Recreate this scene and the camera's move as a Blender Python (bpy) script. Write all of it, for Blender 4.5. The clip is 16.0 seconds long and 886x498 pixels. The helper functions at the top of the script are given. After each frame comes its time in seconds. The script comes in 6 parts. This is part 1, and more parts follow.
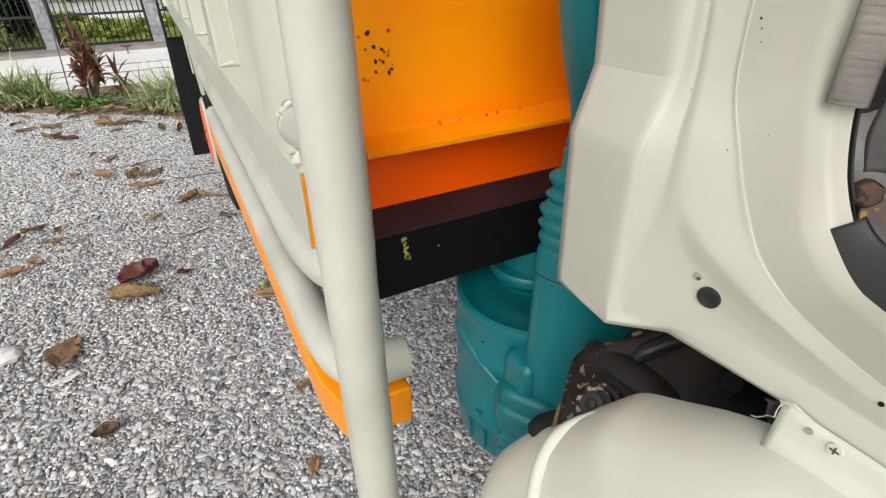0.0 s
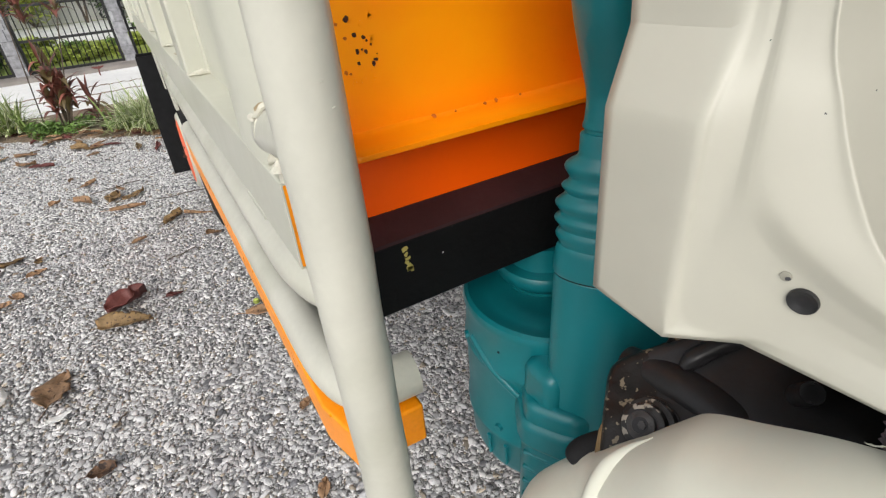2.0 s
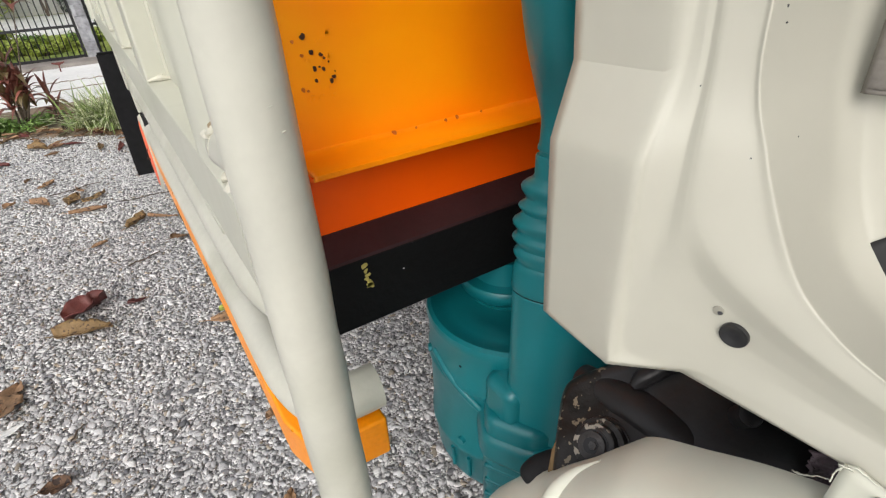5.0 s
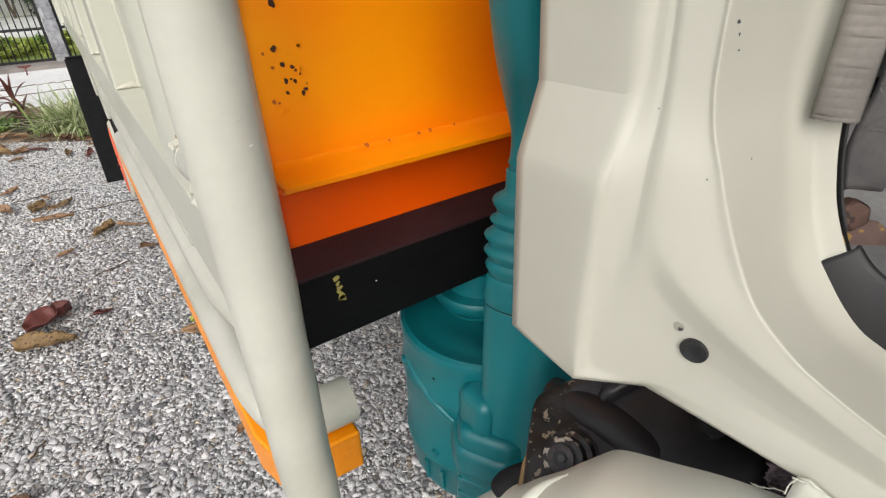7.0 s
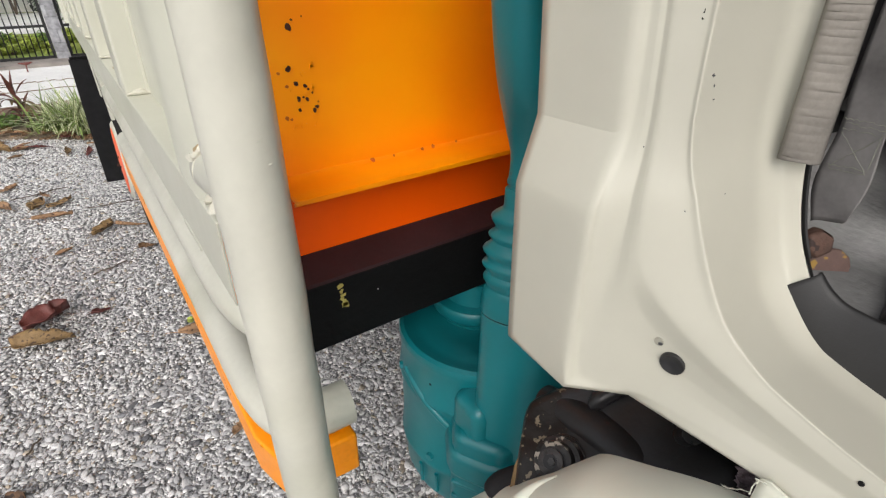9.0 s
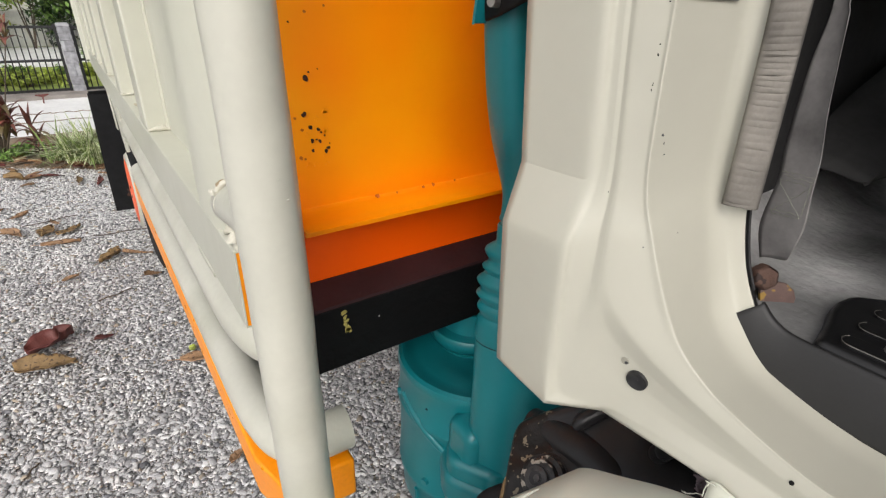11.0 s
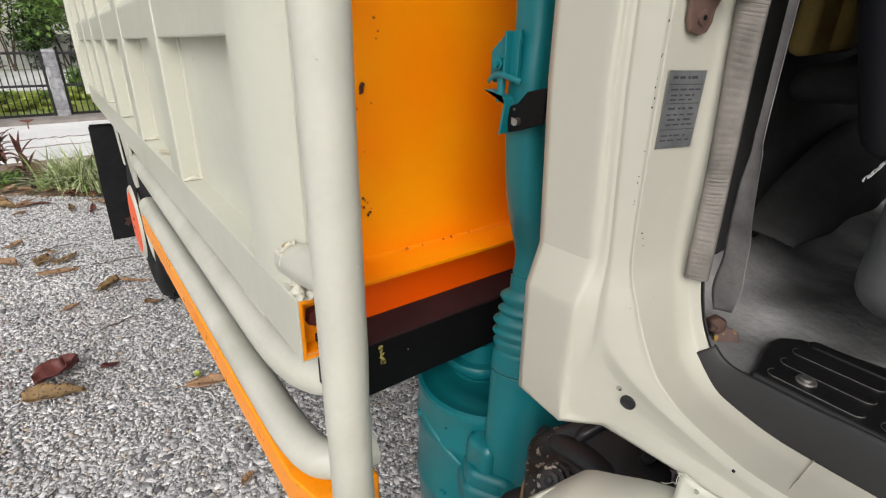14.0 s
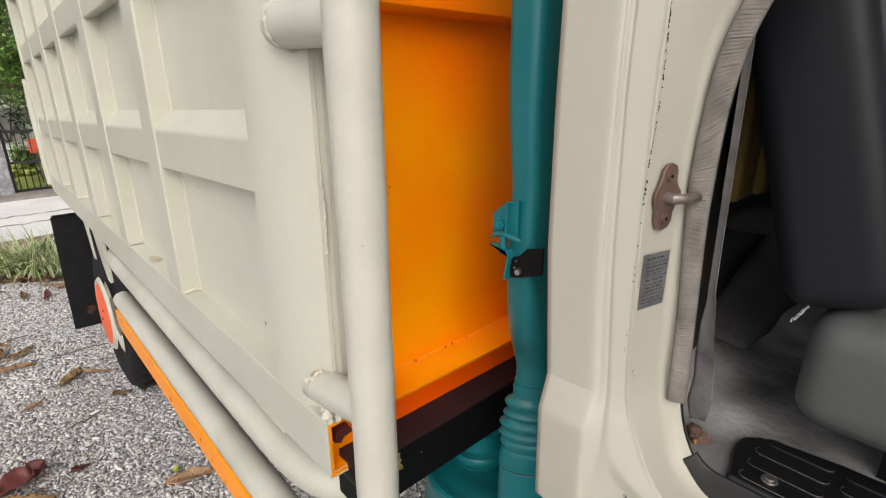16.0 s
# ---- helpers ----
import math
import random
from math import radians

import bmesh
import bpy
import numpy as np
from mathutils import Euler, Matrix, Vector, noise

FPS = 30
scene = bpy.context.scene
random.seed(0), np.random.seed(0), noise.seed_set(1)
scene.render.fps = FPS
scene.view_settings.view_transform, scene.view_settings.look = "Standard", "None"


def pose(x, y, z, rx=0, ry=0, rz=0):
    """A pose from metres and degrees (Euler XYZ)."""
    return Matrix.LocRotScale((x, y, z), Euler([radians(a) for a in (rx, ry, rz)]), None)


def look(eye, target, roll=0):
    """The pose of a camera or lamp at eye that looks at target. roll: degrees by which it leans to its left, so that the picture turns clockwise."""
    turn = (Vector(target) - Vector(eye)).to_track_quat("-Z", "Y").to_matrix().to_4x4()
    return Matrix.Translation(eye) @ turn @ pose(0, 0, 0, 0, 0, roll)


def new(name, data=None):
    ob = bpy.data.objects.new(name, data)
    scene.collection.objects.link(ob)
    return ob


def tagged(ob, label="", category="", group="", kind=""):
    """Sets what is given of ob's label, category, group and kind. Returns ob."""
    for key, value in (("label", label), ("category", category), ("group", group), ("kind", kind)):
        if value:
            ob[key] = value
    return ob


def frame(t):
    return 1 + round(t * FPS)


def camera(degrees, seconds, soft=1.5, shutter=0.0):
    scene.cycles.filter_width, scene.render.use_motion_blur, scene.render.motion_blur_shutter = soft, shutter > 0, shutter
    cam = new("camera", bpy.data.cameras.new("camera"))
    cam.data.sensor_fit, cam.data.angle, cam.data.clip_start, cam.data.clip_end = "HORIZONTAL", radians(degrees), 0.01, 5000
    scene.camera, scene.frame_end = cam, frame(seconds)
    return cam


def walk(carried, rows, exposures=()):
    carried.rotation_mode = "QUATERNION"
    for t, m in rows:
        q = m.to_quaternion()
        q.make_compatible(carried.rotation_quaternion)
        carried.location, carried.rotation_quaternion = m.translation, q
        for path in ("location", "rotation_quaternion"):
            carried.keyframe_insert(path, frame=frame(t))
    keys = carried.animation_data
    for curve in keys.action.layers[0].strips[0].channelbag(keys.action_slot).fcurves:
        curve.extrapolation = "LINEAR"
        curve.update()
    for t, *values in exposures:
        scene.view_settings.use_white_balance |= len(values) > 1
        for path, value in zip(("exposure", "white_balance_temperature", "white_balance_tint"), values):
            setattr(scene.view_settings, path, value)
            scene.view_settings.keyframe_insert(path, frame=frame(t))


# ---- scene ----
cam = camera(82.32, 16.0, soft=1.25)
PATH = [
    (0.0, -0.0000, -0.0000, 1.3648, 58.469, 0.292, -27.848),
    (0.5, 0.0008, 0.0188, 1.3604, 58.373, 0.850, -28.359),
    (0.8, 0.0013, 0.0437, 1.3527, 58.249, 1.899, -29.007),
    (1.0, 0.0049, 0.0506, 1.3452, 58.348, 2.550, -29.422),
    (1.3, 0.0110, 0.0566, 1.3416, 58.220, 3.496, -30.132),
    (1.5, 0.0152, 0.0644, 1.3370, 58.251, 3.799, -30.454),
    (2.0, 0.0170, 0.0646, 1.3390, 58.119, 3.815, -30.992),
    (2.5, 0.0195, 0.0648, 1.3365, 58.108, 3.464, -31.617),
    (3.0, 0.0242, 0.0675, 1.3380, 58.062, 3.095, -31.942),
    (3.5, 0.0257, 0.0666, 1.3399, 58.039, 2.776, -32.384),
    (6.0, 0.0436, 0.0595, 1.3614, 58.660, 1.396, -34.516),
    (6.5, 0.0446, 0.0581, 1.3627, 59.091, 0.922, -35.236),
    (7.0, 0.0427, 0.0605, 1.3574, 59.165, 0.774, -35.502),
    (7.5, 0.0413, 0.0601, 1.3577, 59.171, 0.711, -35.656),
    (8.0, 0.0395, 0.0576, 1.3582, 59.215, 0.473, -35.743),
    (8.5, 0.0419, 0.0555, 1.3616, 59.283, 0.214, -35.723),
    (9.0, 0.0258, 0.0462, 1.3785, 59.806, -0.622, -35.268),
    (9.2, 0.0118, 0.0409, 1.3957, 60.134, -1.018, -35.149),
    (9.5, 0.0092, 0.0374, 1.4020, 61.160, -1.437, -34.778),
    (12.0, -0.0005, -0.0072, 1.3971, 63.931, -1.635, -34.817),
    (12.5, -0.0024, -0.0078, 1.3985, 63.898, -1.766, -35.368),
    (13.0, -0.0053, -0.0034, 1.4081, 63.890, -1.528, -36.076),
    (13.5, -0.0084, -0.0191, 1.4473, 64.461, -1.210, -36.250),
    (13.7, -0.0374, -0.0284, 1.4597, 65.535, -1.550, -36.270),
    (14.0, -0.1052, -0.0411, 1.4952, 65.642, -1.722, -36.815),
    (14.2, -0.1338, -0.0492, 1.5122, 65.571, -1.586, -37.682),
    (14.5, -0.1744, -0.0541, 1.5298, 65.484, -0.821, -39.261),
    (15.0, -0.1784, -0.0479, 1.5646, 66.560, -0.097, -41.489),
    (15.5, -0.1798, -0.0463, 1.5866, 68.486, -0.306, -42.603),
    (15.8, -0.1918, -0.0415, 1.6089, 70.006, -0.757, -42.520),
    (16.0, -0.2020, -0.0367, 1.6409, 71.201, -0.123, -42.570),
]
walk(cam, [(t, pose(x, y, z, rx, ry, rz)) for t, x, y, z, rx, ry, rz in PATH], exposures=[(0, -0.04, 6510, 10), (7.5, -0.05, 6540, 11), (12.6, -0.08, 6580, 11.5), (14.6, -0.11, 6550, 11), (16, -0.15, 6760, 13.5)])

# ---- light: bright overcast day, open sky on the -x side ----
world = bpy.data.worlds.new("overcast")
scene.world = world
world.use_nodes = True
wn, wl = world.node_tree.nodes, world.node_tree.links
sky = wn.new("ShaderNodeTexSky")
sky.sky_type = "NISHITA"
sky.sun_disc = False
sky.sun_elevation, sky.sun_rotation = radians(39), radians(220)
sky.dust_density, sky.ozone_density = 3.0, 0.6
soften = wn.new("ShaderNodeHueSaturation")
soften.inputs["Saturation"].default_value = 0.25
wl.new(sky.outputs[0], soften.inputs["Color"])
wl.new(soften.outputs[0], wn["Background"].inputs[0])
wn["Background"].inputs[1].default_value = 0.205
sun = new("sun", bpy.data.lights.new("sun", "SUN"))
sun.data.energy, sun.data.angle, sun.data.color = 0.75, radians(45), (1.0, 0.96, 0.9)
sun.matrix_world = look((-4.3, -4.5, 5.3), (0, 0, 0))

# ---- materials ----
def mat(name, base, rough=0.5, metal=0.0, vary=0.12, scale=6.0, bump=0.0, bump_scale=60.0, island=0.0, obrand=0.0,
        spots=None, spot_size=30.0, spot_cut=0.68, coat=0.0, fine=0.06, tint=None, tint_scale=2.0, tint_cut=(0.45, 0.7), gloss=0.5):
    m = bpy.data.materials.new(name)
    m.use_nodes = True
    n, l = m.node_tree.nodes, m.node_tree.links
    b = n["Principled BSDF"]
    b.inputs["Metallic"].default_value = metal
    b.inputs["Coat Weight"].default_value = coat
    b.inputs["Specular IOR Level"].default_value = gloss
    b.inputs["Coat Roughness"].default_value = 0.12
    co = n.new("ShaderNodeTexCoord").outputs["Object"]

    def noise_at(s, detail=4.0):
        t = n.new("ShaderNodeTexNoise")
        t.inputs["Scale"].default_value, t.inputs["Detail"].default_value = s, detail
        l.new(co, t.inputs["Vector"])
        return t.outputs["Fac"]

    def ramp(src, a, c, lo, hi):
        r = n.new("ShaderNodeMapRange")
        r.inputs["From Min"].default_value, r.inputs["From Max"].default_value = a, c
        r.inputs["To Min"].default_value, r.inputs["To Max"].default_value = lo, hi
        l.new(src, r.inputs["Value"])
        return r.outputs[0]

    def math_node(op, a, c):
        r = n.new("ShaderNodeMath")
        r.operation = op
        for k, v in enumerate((a, c)):
            if isinstance(v, float):
                r.inputs[k].default_value = v
            else:
                l.new(v, r.inputs[k])
        return r.outputs[0]

    def mix(fac, a, c):
        r = n.new("ShaderNodeMix")
        r.data_type = "RGBA"
        l.new(fac, r.inputs[0])
        for k, v in ((6, a), (7, c)):
            if isinstance(v, tuple):
                r.inputs[k].default_value = (*v[:3], 1)
            else:
                l.new(v, r.inputs[k])
        return r.outputs[2]

    colour = base
    if tint:
        colour = mix(ramp(noise_at(tint_scale, 2.0), tint_cut[0], tint_cut[1], 0.0, 1.0), base, tint)
    v = math_node("ADD", ramp(noise_at(scale), 0.0, 1.0, 1 - 2.3 * vary, 1 + 2.3 * vary), ramp(noise_at(scale * 14), 0.0, 1.0, -2.3 * fine, 2.3 * fine))
    if island:
        g = n.new("ShaderNodeNewGeometry")
        v = math_node("ADD", v, ramp(g.outputs["Random Per Island"], 0.0, 1.0, -island, island))
    if obrand:
        o = n.new("ShaderNodeObjectInfo")
        v = math_node("ADD", v, ramp(o.outputs["Random"], 0.0, 1.0, -obrand, obrand))
    scaled = n.new("ShaderNodeVectorMath")
    scaled.operation = "SCALE"
    l.new(v, scaled.inputs["Scale"])
    if isinstance(colour, tuple):
        scaled.inputs[0].default_value = colour[:3]
    else:
        l.new(colour, scaled.inputs[0])
    out = scaled.outputs[0]
    if spots:
        out = mix(ramp(noise_at(spot_size, 3.0), spot_cut, spot_cut + 0.03, 0.0, 1.0), out, spots)
    l.new(out, b.inputs["Base Color"])
    l.new(ramp(noise_at(scale * 2.3), 0.0, 1.0, max(0.02, rough - 0.08), min(1.0, rough + 0.08)), b.inputs["Roughness"])
    if bump:
        bp = n.new("ShaderNodeBump")
        bp.inputs["Strength"].default_value, bp.inputs["Distance"].default_value = 1.0, bump
        l.new(noise_at(bump_scale), bp.inputs["Height"])
        l.new(bp.outputs[0], b.inputs["Normal"])
    return m


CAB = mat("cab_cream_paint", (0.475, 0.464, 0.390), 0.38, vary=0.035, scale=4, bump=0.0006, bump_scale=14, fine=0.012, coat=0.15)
# Mudguard cream lifted above the cab's, making up for sky light it lacks.
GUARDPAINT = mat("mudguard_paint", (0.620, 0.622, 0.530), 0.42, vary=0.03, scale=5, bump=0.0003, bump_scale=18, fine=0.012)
BOX = mat("box_cream_paint", (0.552, 0.553, 0.465), 0.34, vary=0.05, scale=3, bump=0.0022, bump_scale=12, spots=(0.40, 0.34, 0.22), spot_size=22, spot_cut=0.78, fine=0.015)
PIPE = mat("pipe_cream_paint", (0.555, 0.55, 0.475), 0.32, vary=0.07, scale=7, tint=(0.475, 0.475, 0.395), tint_scale=4.5, tint_cut=(0.50, 0.72), bump=0.0024, bump_scale=17, spots=(0.42, 0.39, 0.31), spot_size=45, spot_cut=0.76, fine=0.02)
WELD = mat("painted_weld", (0.57, 0.555, 0.47), 0.4, vary=0.1, scale=30, bump=0.002, bump_scale=160, spots=(0.32, 0.24, 0.13), spot_size=60, spot_cut=0.68)
ORANGE = mat("orange_paint", (1.0, 0.200, 0.0), 0.34, vary=0.05, scale=3, bump=0.002, bump_scale=9, tint=(1.0, 0.345, 0.001), tint_scale=3.1, tint_cut=(0.38, 0.62), fine=0.02)
# The headboard's orange, reddened: shade below the ledge is painted into this copy.
SHADEORANGE = mat("shaded_orange_paint", (1.0, 0.115, 0.0), 0.38, vary=0.06, scale=4, bump=0.001, bump_scale=12, fine=0.02)
AMBER = mat("amber_guard_paint", (1.0, 0.32, 0.002), 0.30, vary=0.06, scale=8, bump=0.0006, bump_scale=50, spots=(0.65, 0.28, 0.03), spot_size=80, spot_cut=0.78)
FLUO = mat("fluorescent_orange", (0.95, 0.13, 0.03), 0.4, vary=0.06)
RUST = mat("rust", (0.055, 0.018, 0.008), 0.9, vary=0.5, scale=90, bump=0.002, bump_scale=300)
BLISTER = mat("rusty_paint", (0.50, 0.12, 0.012), 0.6, vary=0.3, scale=80, bump=0.002, bump_scale=200)
MAROON = mat("maroon_primer", (0.032, 0.0125, 0.0135), 0.66, vary=0.25, scale=12, bump=0.0006, bump_scale=90, gloss=0.25)
BLACK = mat("black_chassis_paint", (0.004, 0.004, 0.0042), 0.62, vary=0.35, scale=10, bump=0.001, bump_scale=80, spots=(0.03, 0.026, 0.024), spot_size=40, spot_cut=0.72, gloss=0.2)
SCUFF = mat("scuffed_black_rubber", (0.014, 0.013, 0.013), 0.42, vary=0.4, scale=25, bump=0.002, bump_scale=120, spots=(0.32, 0.29, 0.24), spot_size=110, spot_cut=0.57)
CRUST = mat("flaked_black_paint", (0.014, 0.012, 0.011), 0.42, vary=0.4, scale=35, bump=0.001, bump_scale=120, spots=(0.20, 0.165, 0.115), spot_size=125, spot_cut=0.605, gloss=0.3)
SLICK = mat("smooth_black_metal", (0.022, 0.021, 0.022), 0.36, vary=0.25, scale=30, bump=0.0008, bump_scale=60, gloss=0.35)
TANRUST = mat("tan_rust", (0.15, 0.095, 0.04), 0.8, vary=0.3, scale=40)
DULL = mat("dull_grey_rubber", (0.045, 0.042, 0.042), 0.5, vary=0.35, scale=60, bump=0.002, bump_scale=120)
YELLOW = mat("chalk_yellow", (0.35, 0.30, 0.08), 0.8, vary=0.3, scale=60)
TEAL = mat("teal_paint", (0.003, 0.150, 0.172), 0.36, vary=0.05, scale=7, bump=0.0006, bump_scale=20, fine=0.02)
RUBBER = mat("rubber", (0.011, 0.011, 0.012), 0.75, vary=0.25, scale=20, bump=0.001, bump_scale=120, gloss=0.25)
HOLEGREY = mat("hole_grey", (0.30, 0.29, 0.24), 0.6)
STEEL = mat("worn_steel", (0.36, 0.34, 0.32), 0.4, metal=0.9, vary=0.2, scale=40, bump=0.0005, bump_scale=200)
STRIKER = mat("brown_steel", (0.17, 0.105, 0.085), 0.45, metal=0.35, vary=0.25, scale=60, bump=0.0006, bump_scale=200)
PLATE = mat("data_plate_metal", (0.21, 0.215, 0.22), 0.4, metal=0.5, vary=0.25, scale=40, fine=0.1)
INK = mat("plate_print", (0.05, 0.05, 0.055), 0.5)
TRIM = mat("black_trim_plastic", (0.0065, 0.0065, 0.007), 0.42, vary=0.15, scale=30, bump=0.00012, bump_scale=900, spots=(0.09, 0.08, 0.075), spot_size=25, spot_cut=0.78)
SEAL = mat("dusty_seal_fabric", (0.190, 0.175, 0.155), 0.9, vary=0.3, scale=40, bump=0.0004, bump_scale=200)
BELT = mat("grey_webbing", (0.165, 0.158, 0.155), 0.85, vary=0.45, scale=26, bump=0.00006, bump_scale=900)
MATGREY = mat("dusty_floor_mat", (0.12, 0.119, 0.117), 0.9, vary=0.30, scale=14, tint=(0.38, 0.377, 0.370), tint_scale=5.2, tint_cut=(0.40, 0.58), bump=0.003, bump_scale=55, fine=0.09)
CLOTH = mat("charcoal_trim_cloth", (0.058, 0.057, 0.057), 0.85, vary=0.35, scale=7, bump=0.006, bump_scale=12, gloss=0.2)
SEATGREY = mat("grey_vinyl", (0.084, 0.089, 0.089), 0.5, vary=0.08, scale=8, bump=0.00015, bump_scale=900)
SEATDARK = mat("dark_vinyl", (0.0105, 0.0110, 0.0140), 0.46, vary=0.15, scale=6, bump=0.0006, bump_scale=25, gloss=0.22)
STRAW = mat("yellowed_curtain", (0.36, 0.25, 0.075), 0.8, vary=0.2, scale=20, bump=0.003, bump_scale=30)
WHITE = mat("white_scrap", (0.75, 0.75, 0.73), 0.7, vary=0.08, scale=30)
GROUND = mat("fine_gravel_bed", (0.33, 0.326, 0.322), 0.9, vary=0.12, scale=1.2, bump=0.02, bump_scale=70, spots=(0.55, 0.545, 0.535), spot_size=95, spot_cut=0.56, fine=0.18)
STONE = mat("gravel_stones", (0.495, 0.490, 0.492), 0.75, vary=0.12, scale=60, bump=0.0015, bump_scale=260, island=0.34, fine=0.06)
PALE = mat("pale_gravel_stones", (0.70, 0.69, 0.68), 0.75, vary=0.08, scale=40, bump=0.0015, bump_scale=260, island=0.22, fine=0.05)
SLATE = mat("dark_gravel_stones", (0.19, 0.19, 0.20), 0.7, vary=0.15, scale=40, bump=0.001, bump_scale=260, island=0.4)
TAN = mat("tan_gravel_stones", (0.40, 0.345, 0.275), 0.75, vary=0.15, scale=40, bump=0.001, bump_scale=260, island=0.4)
CONCRETE = mat("pale_concrete", (0.82, 0.815, 0.79), 0.85, vary=0.12, scale=1.4, bump=0.003, bump_scale=60)
SOIL = mat("leafy_soil", (0.27, 0.205, 0.145), 0.95, vary=0.3, scale=9, bump=0.02, bump_scale=50)
KERB = mat("weathered_kerb", (0.27, 0.245, 0.22), 0.9, vary=0.25, scale=5, bump=0.006, bump_scale=40)
POST = mat("grey_stone_cladding", (0.31, 0.31, 0.325), 0.85, vary=0.32, scale=16, bump=0.006, bump_scale=25, obrand=0.2)
IRON = mat("black_iron", (0.014, 0.014, 0.015), 0.5, vary=0.2)
LAWN = mat("lawn", (0.27, 0.35, 0.08), 0.95, vary=0.3, scale=3, bump=0.02, bump_scale=60, tint=(0.36, 0.39, 0.09), tint_scale=0.9)
GREEN = mat("green_leaves", (0.17, 0.29, 0.065), 0.55, vary=0.2, scale=4, island=0.55)
FRESH = mat("yellow_green_leaves", (0.38, 0.45, 0.085), 0.55, vary=0.2, scale=4, island=0.5)
DARKLEAF = mat("dark_green_leaves", (0.022, 0.055, 0.014), 0.5, vary=0.2, scale=4, island=0.5)
BLADE = mat("green_blade", (0.23, 0.31, 0.09), 0.5, vary=0.15, scale=5, island=0.35)
STRIPE = mat("cream_blade_stripe", (0.78, 0.79, 0.56), 0.5, vary=0.12, scale=5, island=0.25)
REDLEAF = mat("burgundy_leaves", (0.19, 0.066, 0.048), 0.45, vary=0.25, scale=8, island=0.55)
BRONZE = mat("bronze_green_leaves", (0.145, 0.105, 0.045), 0.45, vary=0.3, scale=8, island=0.5)
BROWN = mat("dry_brown_leaves", (0.31, 0.185, 0.100), 0.75, vary=0.35, scale=35, bump=0.002, bump_scale=70, obrand=0.3, island=0.25, spots=(0.07, 0.04, 0.025), spot_size=60, spot_cut=0.62)
OCHRE = mat("dry_ochre_leaves", (0.21, 0.132, 0.055), 0.7, vary=0.4, scale=30, bump=0.002, bump_scale=70, obrand=0.3, island=0.2, spots=(0.06, 0.035, 0.02), spot_size=55, spot_cut=0.56)
HUSK = mat("dark_dry_leaves", (0.12, 0.065, 0.035), 0.75, vary=0.4, scale=40, bump=0.002, bump_scale=80, spots=(0.035, 0.02, 0.014), spot_size=70, spot_cut=0.56)
WINE = mat("dry_red_leaves", (0.115, 0.030, 0.024), 0.6, vary=0.25, scale=25, bump=0.001, bump_scale=90, obrand=0.3)
BARK = mat("bark", (0.10, 0.075, 0.055), 0.9, vary=0.3, scale=15, bump=0.01, bump_scale=40)
WALLWHITE = mat("white_wall", (0.72, 0.71, 0.68), 0.85, vary=0.06, scale=1.5)
ROOFRED = mat("red_signboard", (0.75, 0.10, 0.03), 0.6, vary=0.1)


# ---- mesh helpers ----
def mesh_of(bm, smooth=True, mats=()):
    me = bpy.data.meshes.new("mesh")
    bm.normal_update()
    bm.to_mesh(me)
    bm.free()
    for m in mats:
        me.materials.append(m)
    if smooth:
        me.polygons.foreach_set("use_smooth", [True] * len(me.polygons))
    return me


def part(name, bm, material, parent=None, label="", smooth=True, bevel=0.0, solid=0.0, autosmooth=True):
    mats = material if isinstance(material, (list, tuple)) else [material]
    ob = new(name, mesh_of(bm, smooth, mats))
    if parent is not None:
        ob.parent = parent
        ob.matrix_parent_inverse = Matrix.Translation(-parent.location)
    if label:
        ob["label"] = label
    if solid:
        s = ob.modifiers.new("thickness", "SOLIDIFY")
        s.thickness, s.offset = solid, -1
    if bevel:
        b = ob.modifiers.new("edge", "BEVEL")
        b.width, b.segments, b.limit_method, b.angle_limit = bevel, 2, "ANGLE", radians(35)
        b.harden_normals = True
    elif smooth and autosmooth:
        ob.data.set_sharp_from_angle(angle=radians(42))
    return ob


def thing(name, label, category, group="", kind="", at=(0, 0, 0)):
    ob = new(name)
    ob.location = at
    ob.empty_display_size = 0.1
    return tagged(ob, label, category, group, kind)


def box_bm(x0, x1, y0, y1, z0, z1, bm=None):
    bm = bm or bmesh.new()
    m = Matrix.Translation(((x0 + x1) / 2, (y0 + y1) / 2, (z0 + z1) / 2)) @ Matrix.Diagonal((x1 - x0, y1 - y0, z1 - z0, 1))
    bmesh.ops.create_cube(bm, size=1, matrix=m)
    return bm


def prism_bm(outline, axis, a, b):
    """A closed outline of two coordinates, drawn out along axis from a to b."""
    bm = bmesh.new()

    def at(p, h):
        return {"x": (h, p[0], p[1]), "y": (p[0], h, p[1]), "z": (p[0], p[1], h)}[axis]

    lo, hi = [bm.verts.new(at(p, a)) for p in outline], [bm.verts.new(at(p, b)) for p in outline]
    n = len(outline)
    for i in range(n):
        bm.faces.new((lo[i], lo[(i + 1) % n], hi[(i + 1) % n], hi[i]))
    bm.faces.new(lo[::-1])
    bm.faces.new(hi)
    bmesh.ops.recalc_face_normals(bm, faces=bm.faces)
    return bm


def spline(points, steps=8, pull=1.0):
    """Points along a smooth curve through the given ones; pull 0 keeps it straight from point to point."""
    p = [np.array(q, float) for q in points]
    p = [2 * p[0] - p[1]] + p + [2 * p[-1] - p[-2]]
    out = []
    for i in range(1, len(p) - 2):
        for k in range(steps):
            t = k / steps
            c = 0.5 * (2 * p[i] + (p[i + 1] - p[i - 1]) * t + (2 * p[i - 1] - 5 * p[i] + 4 * p[i + 1] - p[i + 2]) * t * t
                       + (3 * p[i] - p[i - 1] - 3 * p[i + 1] + p[i + 2]) * t ** 3)
            out.append(pull * c + (1 - pull) * (p[i] * (1 - t) + p[i + 1] * t))
    out.append(p[-2])
    return out


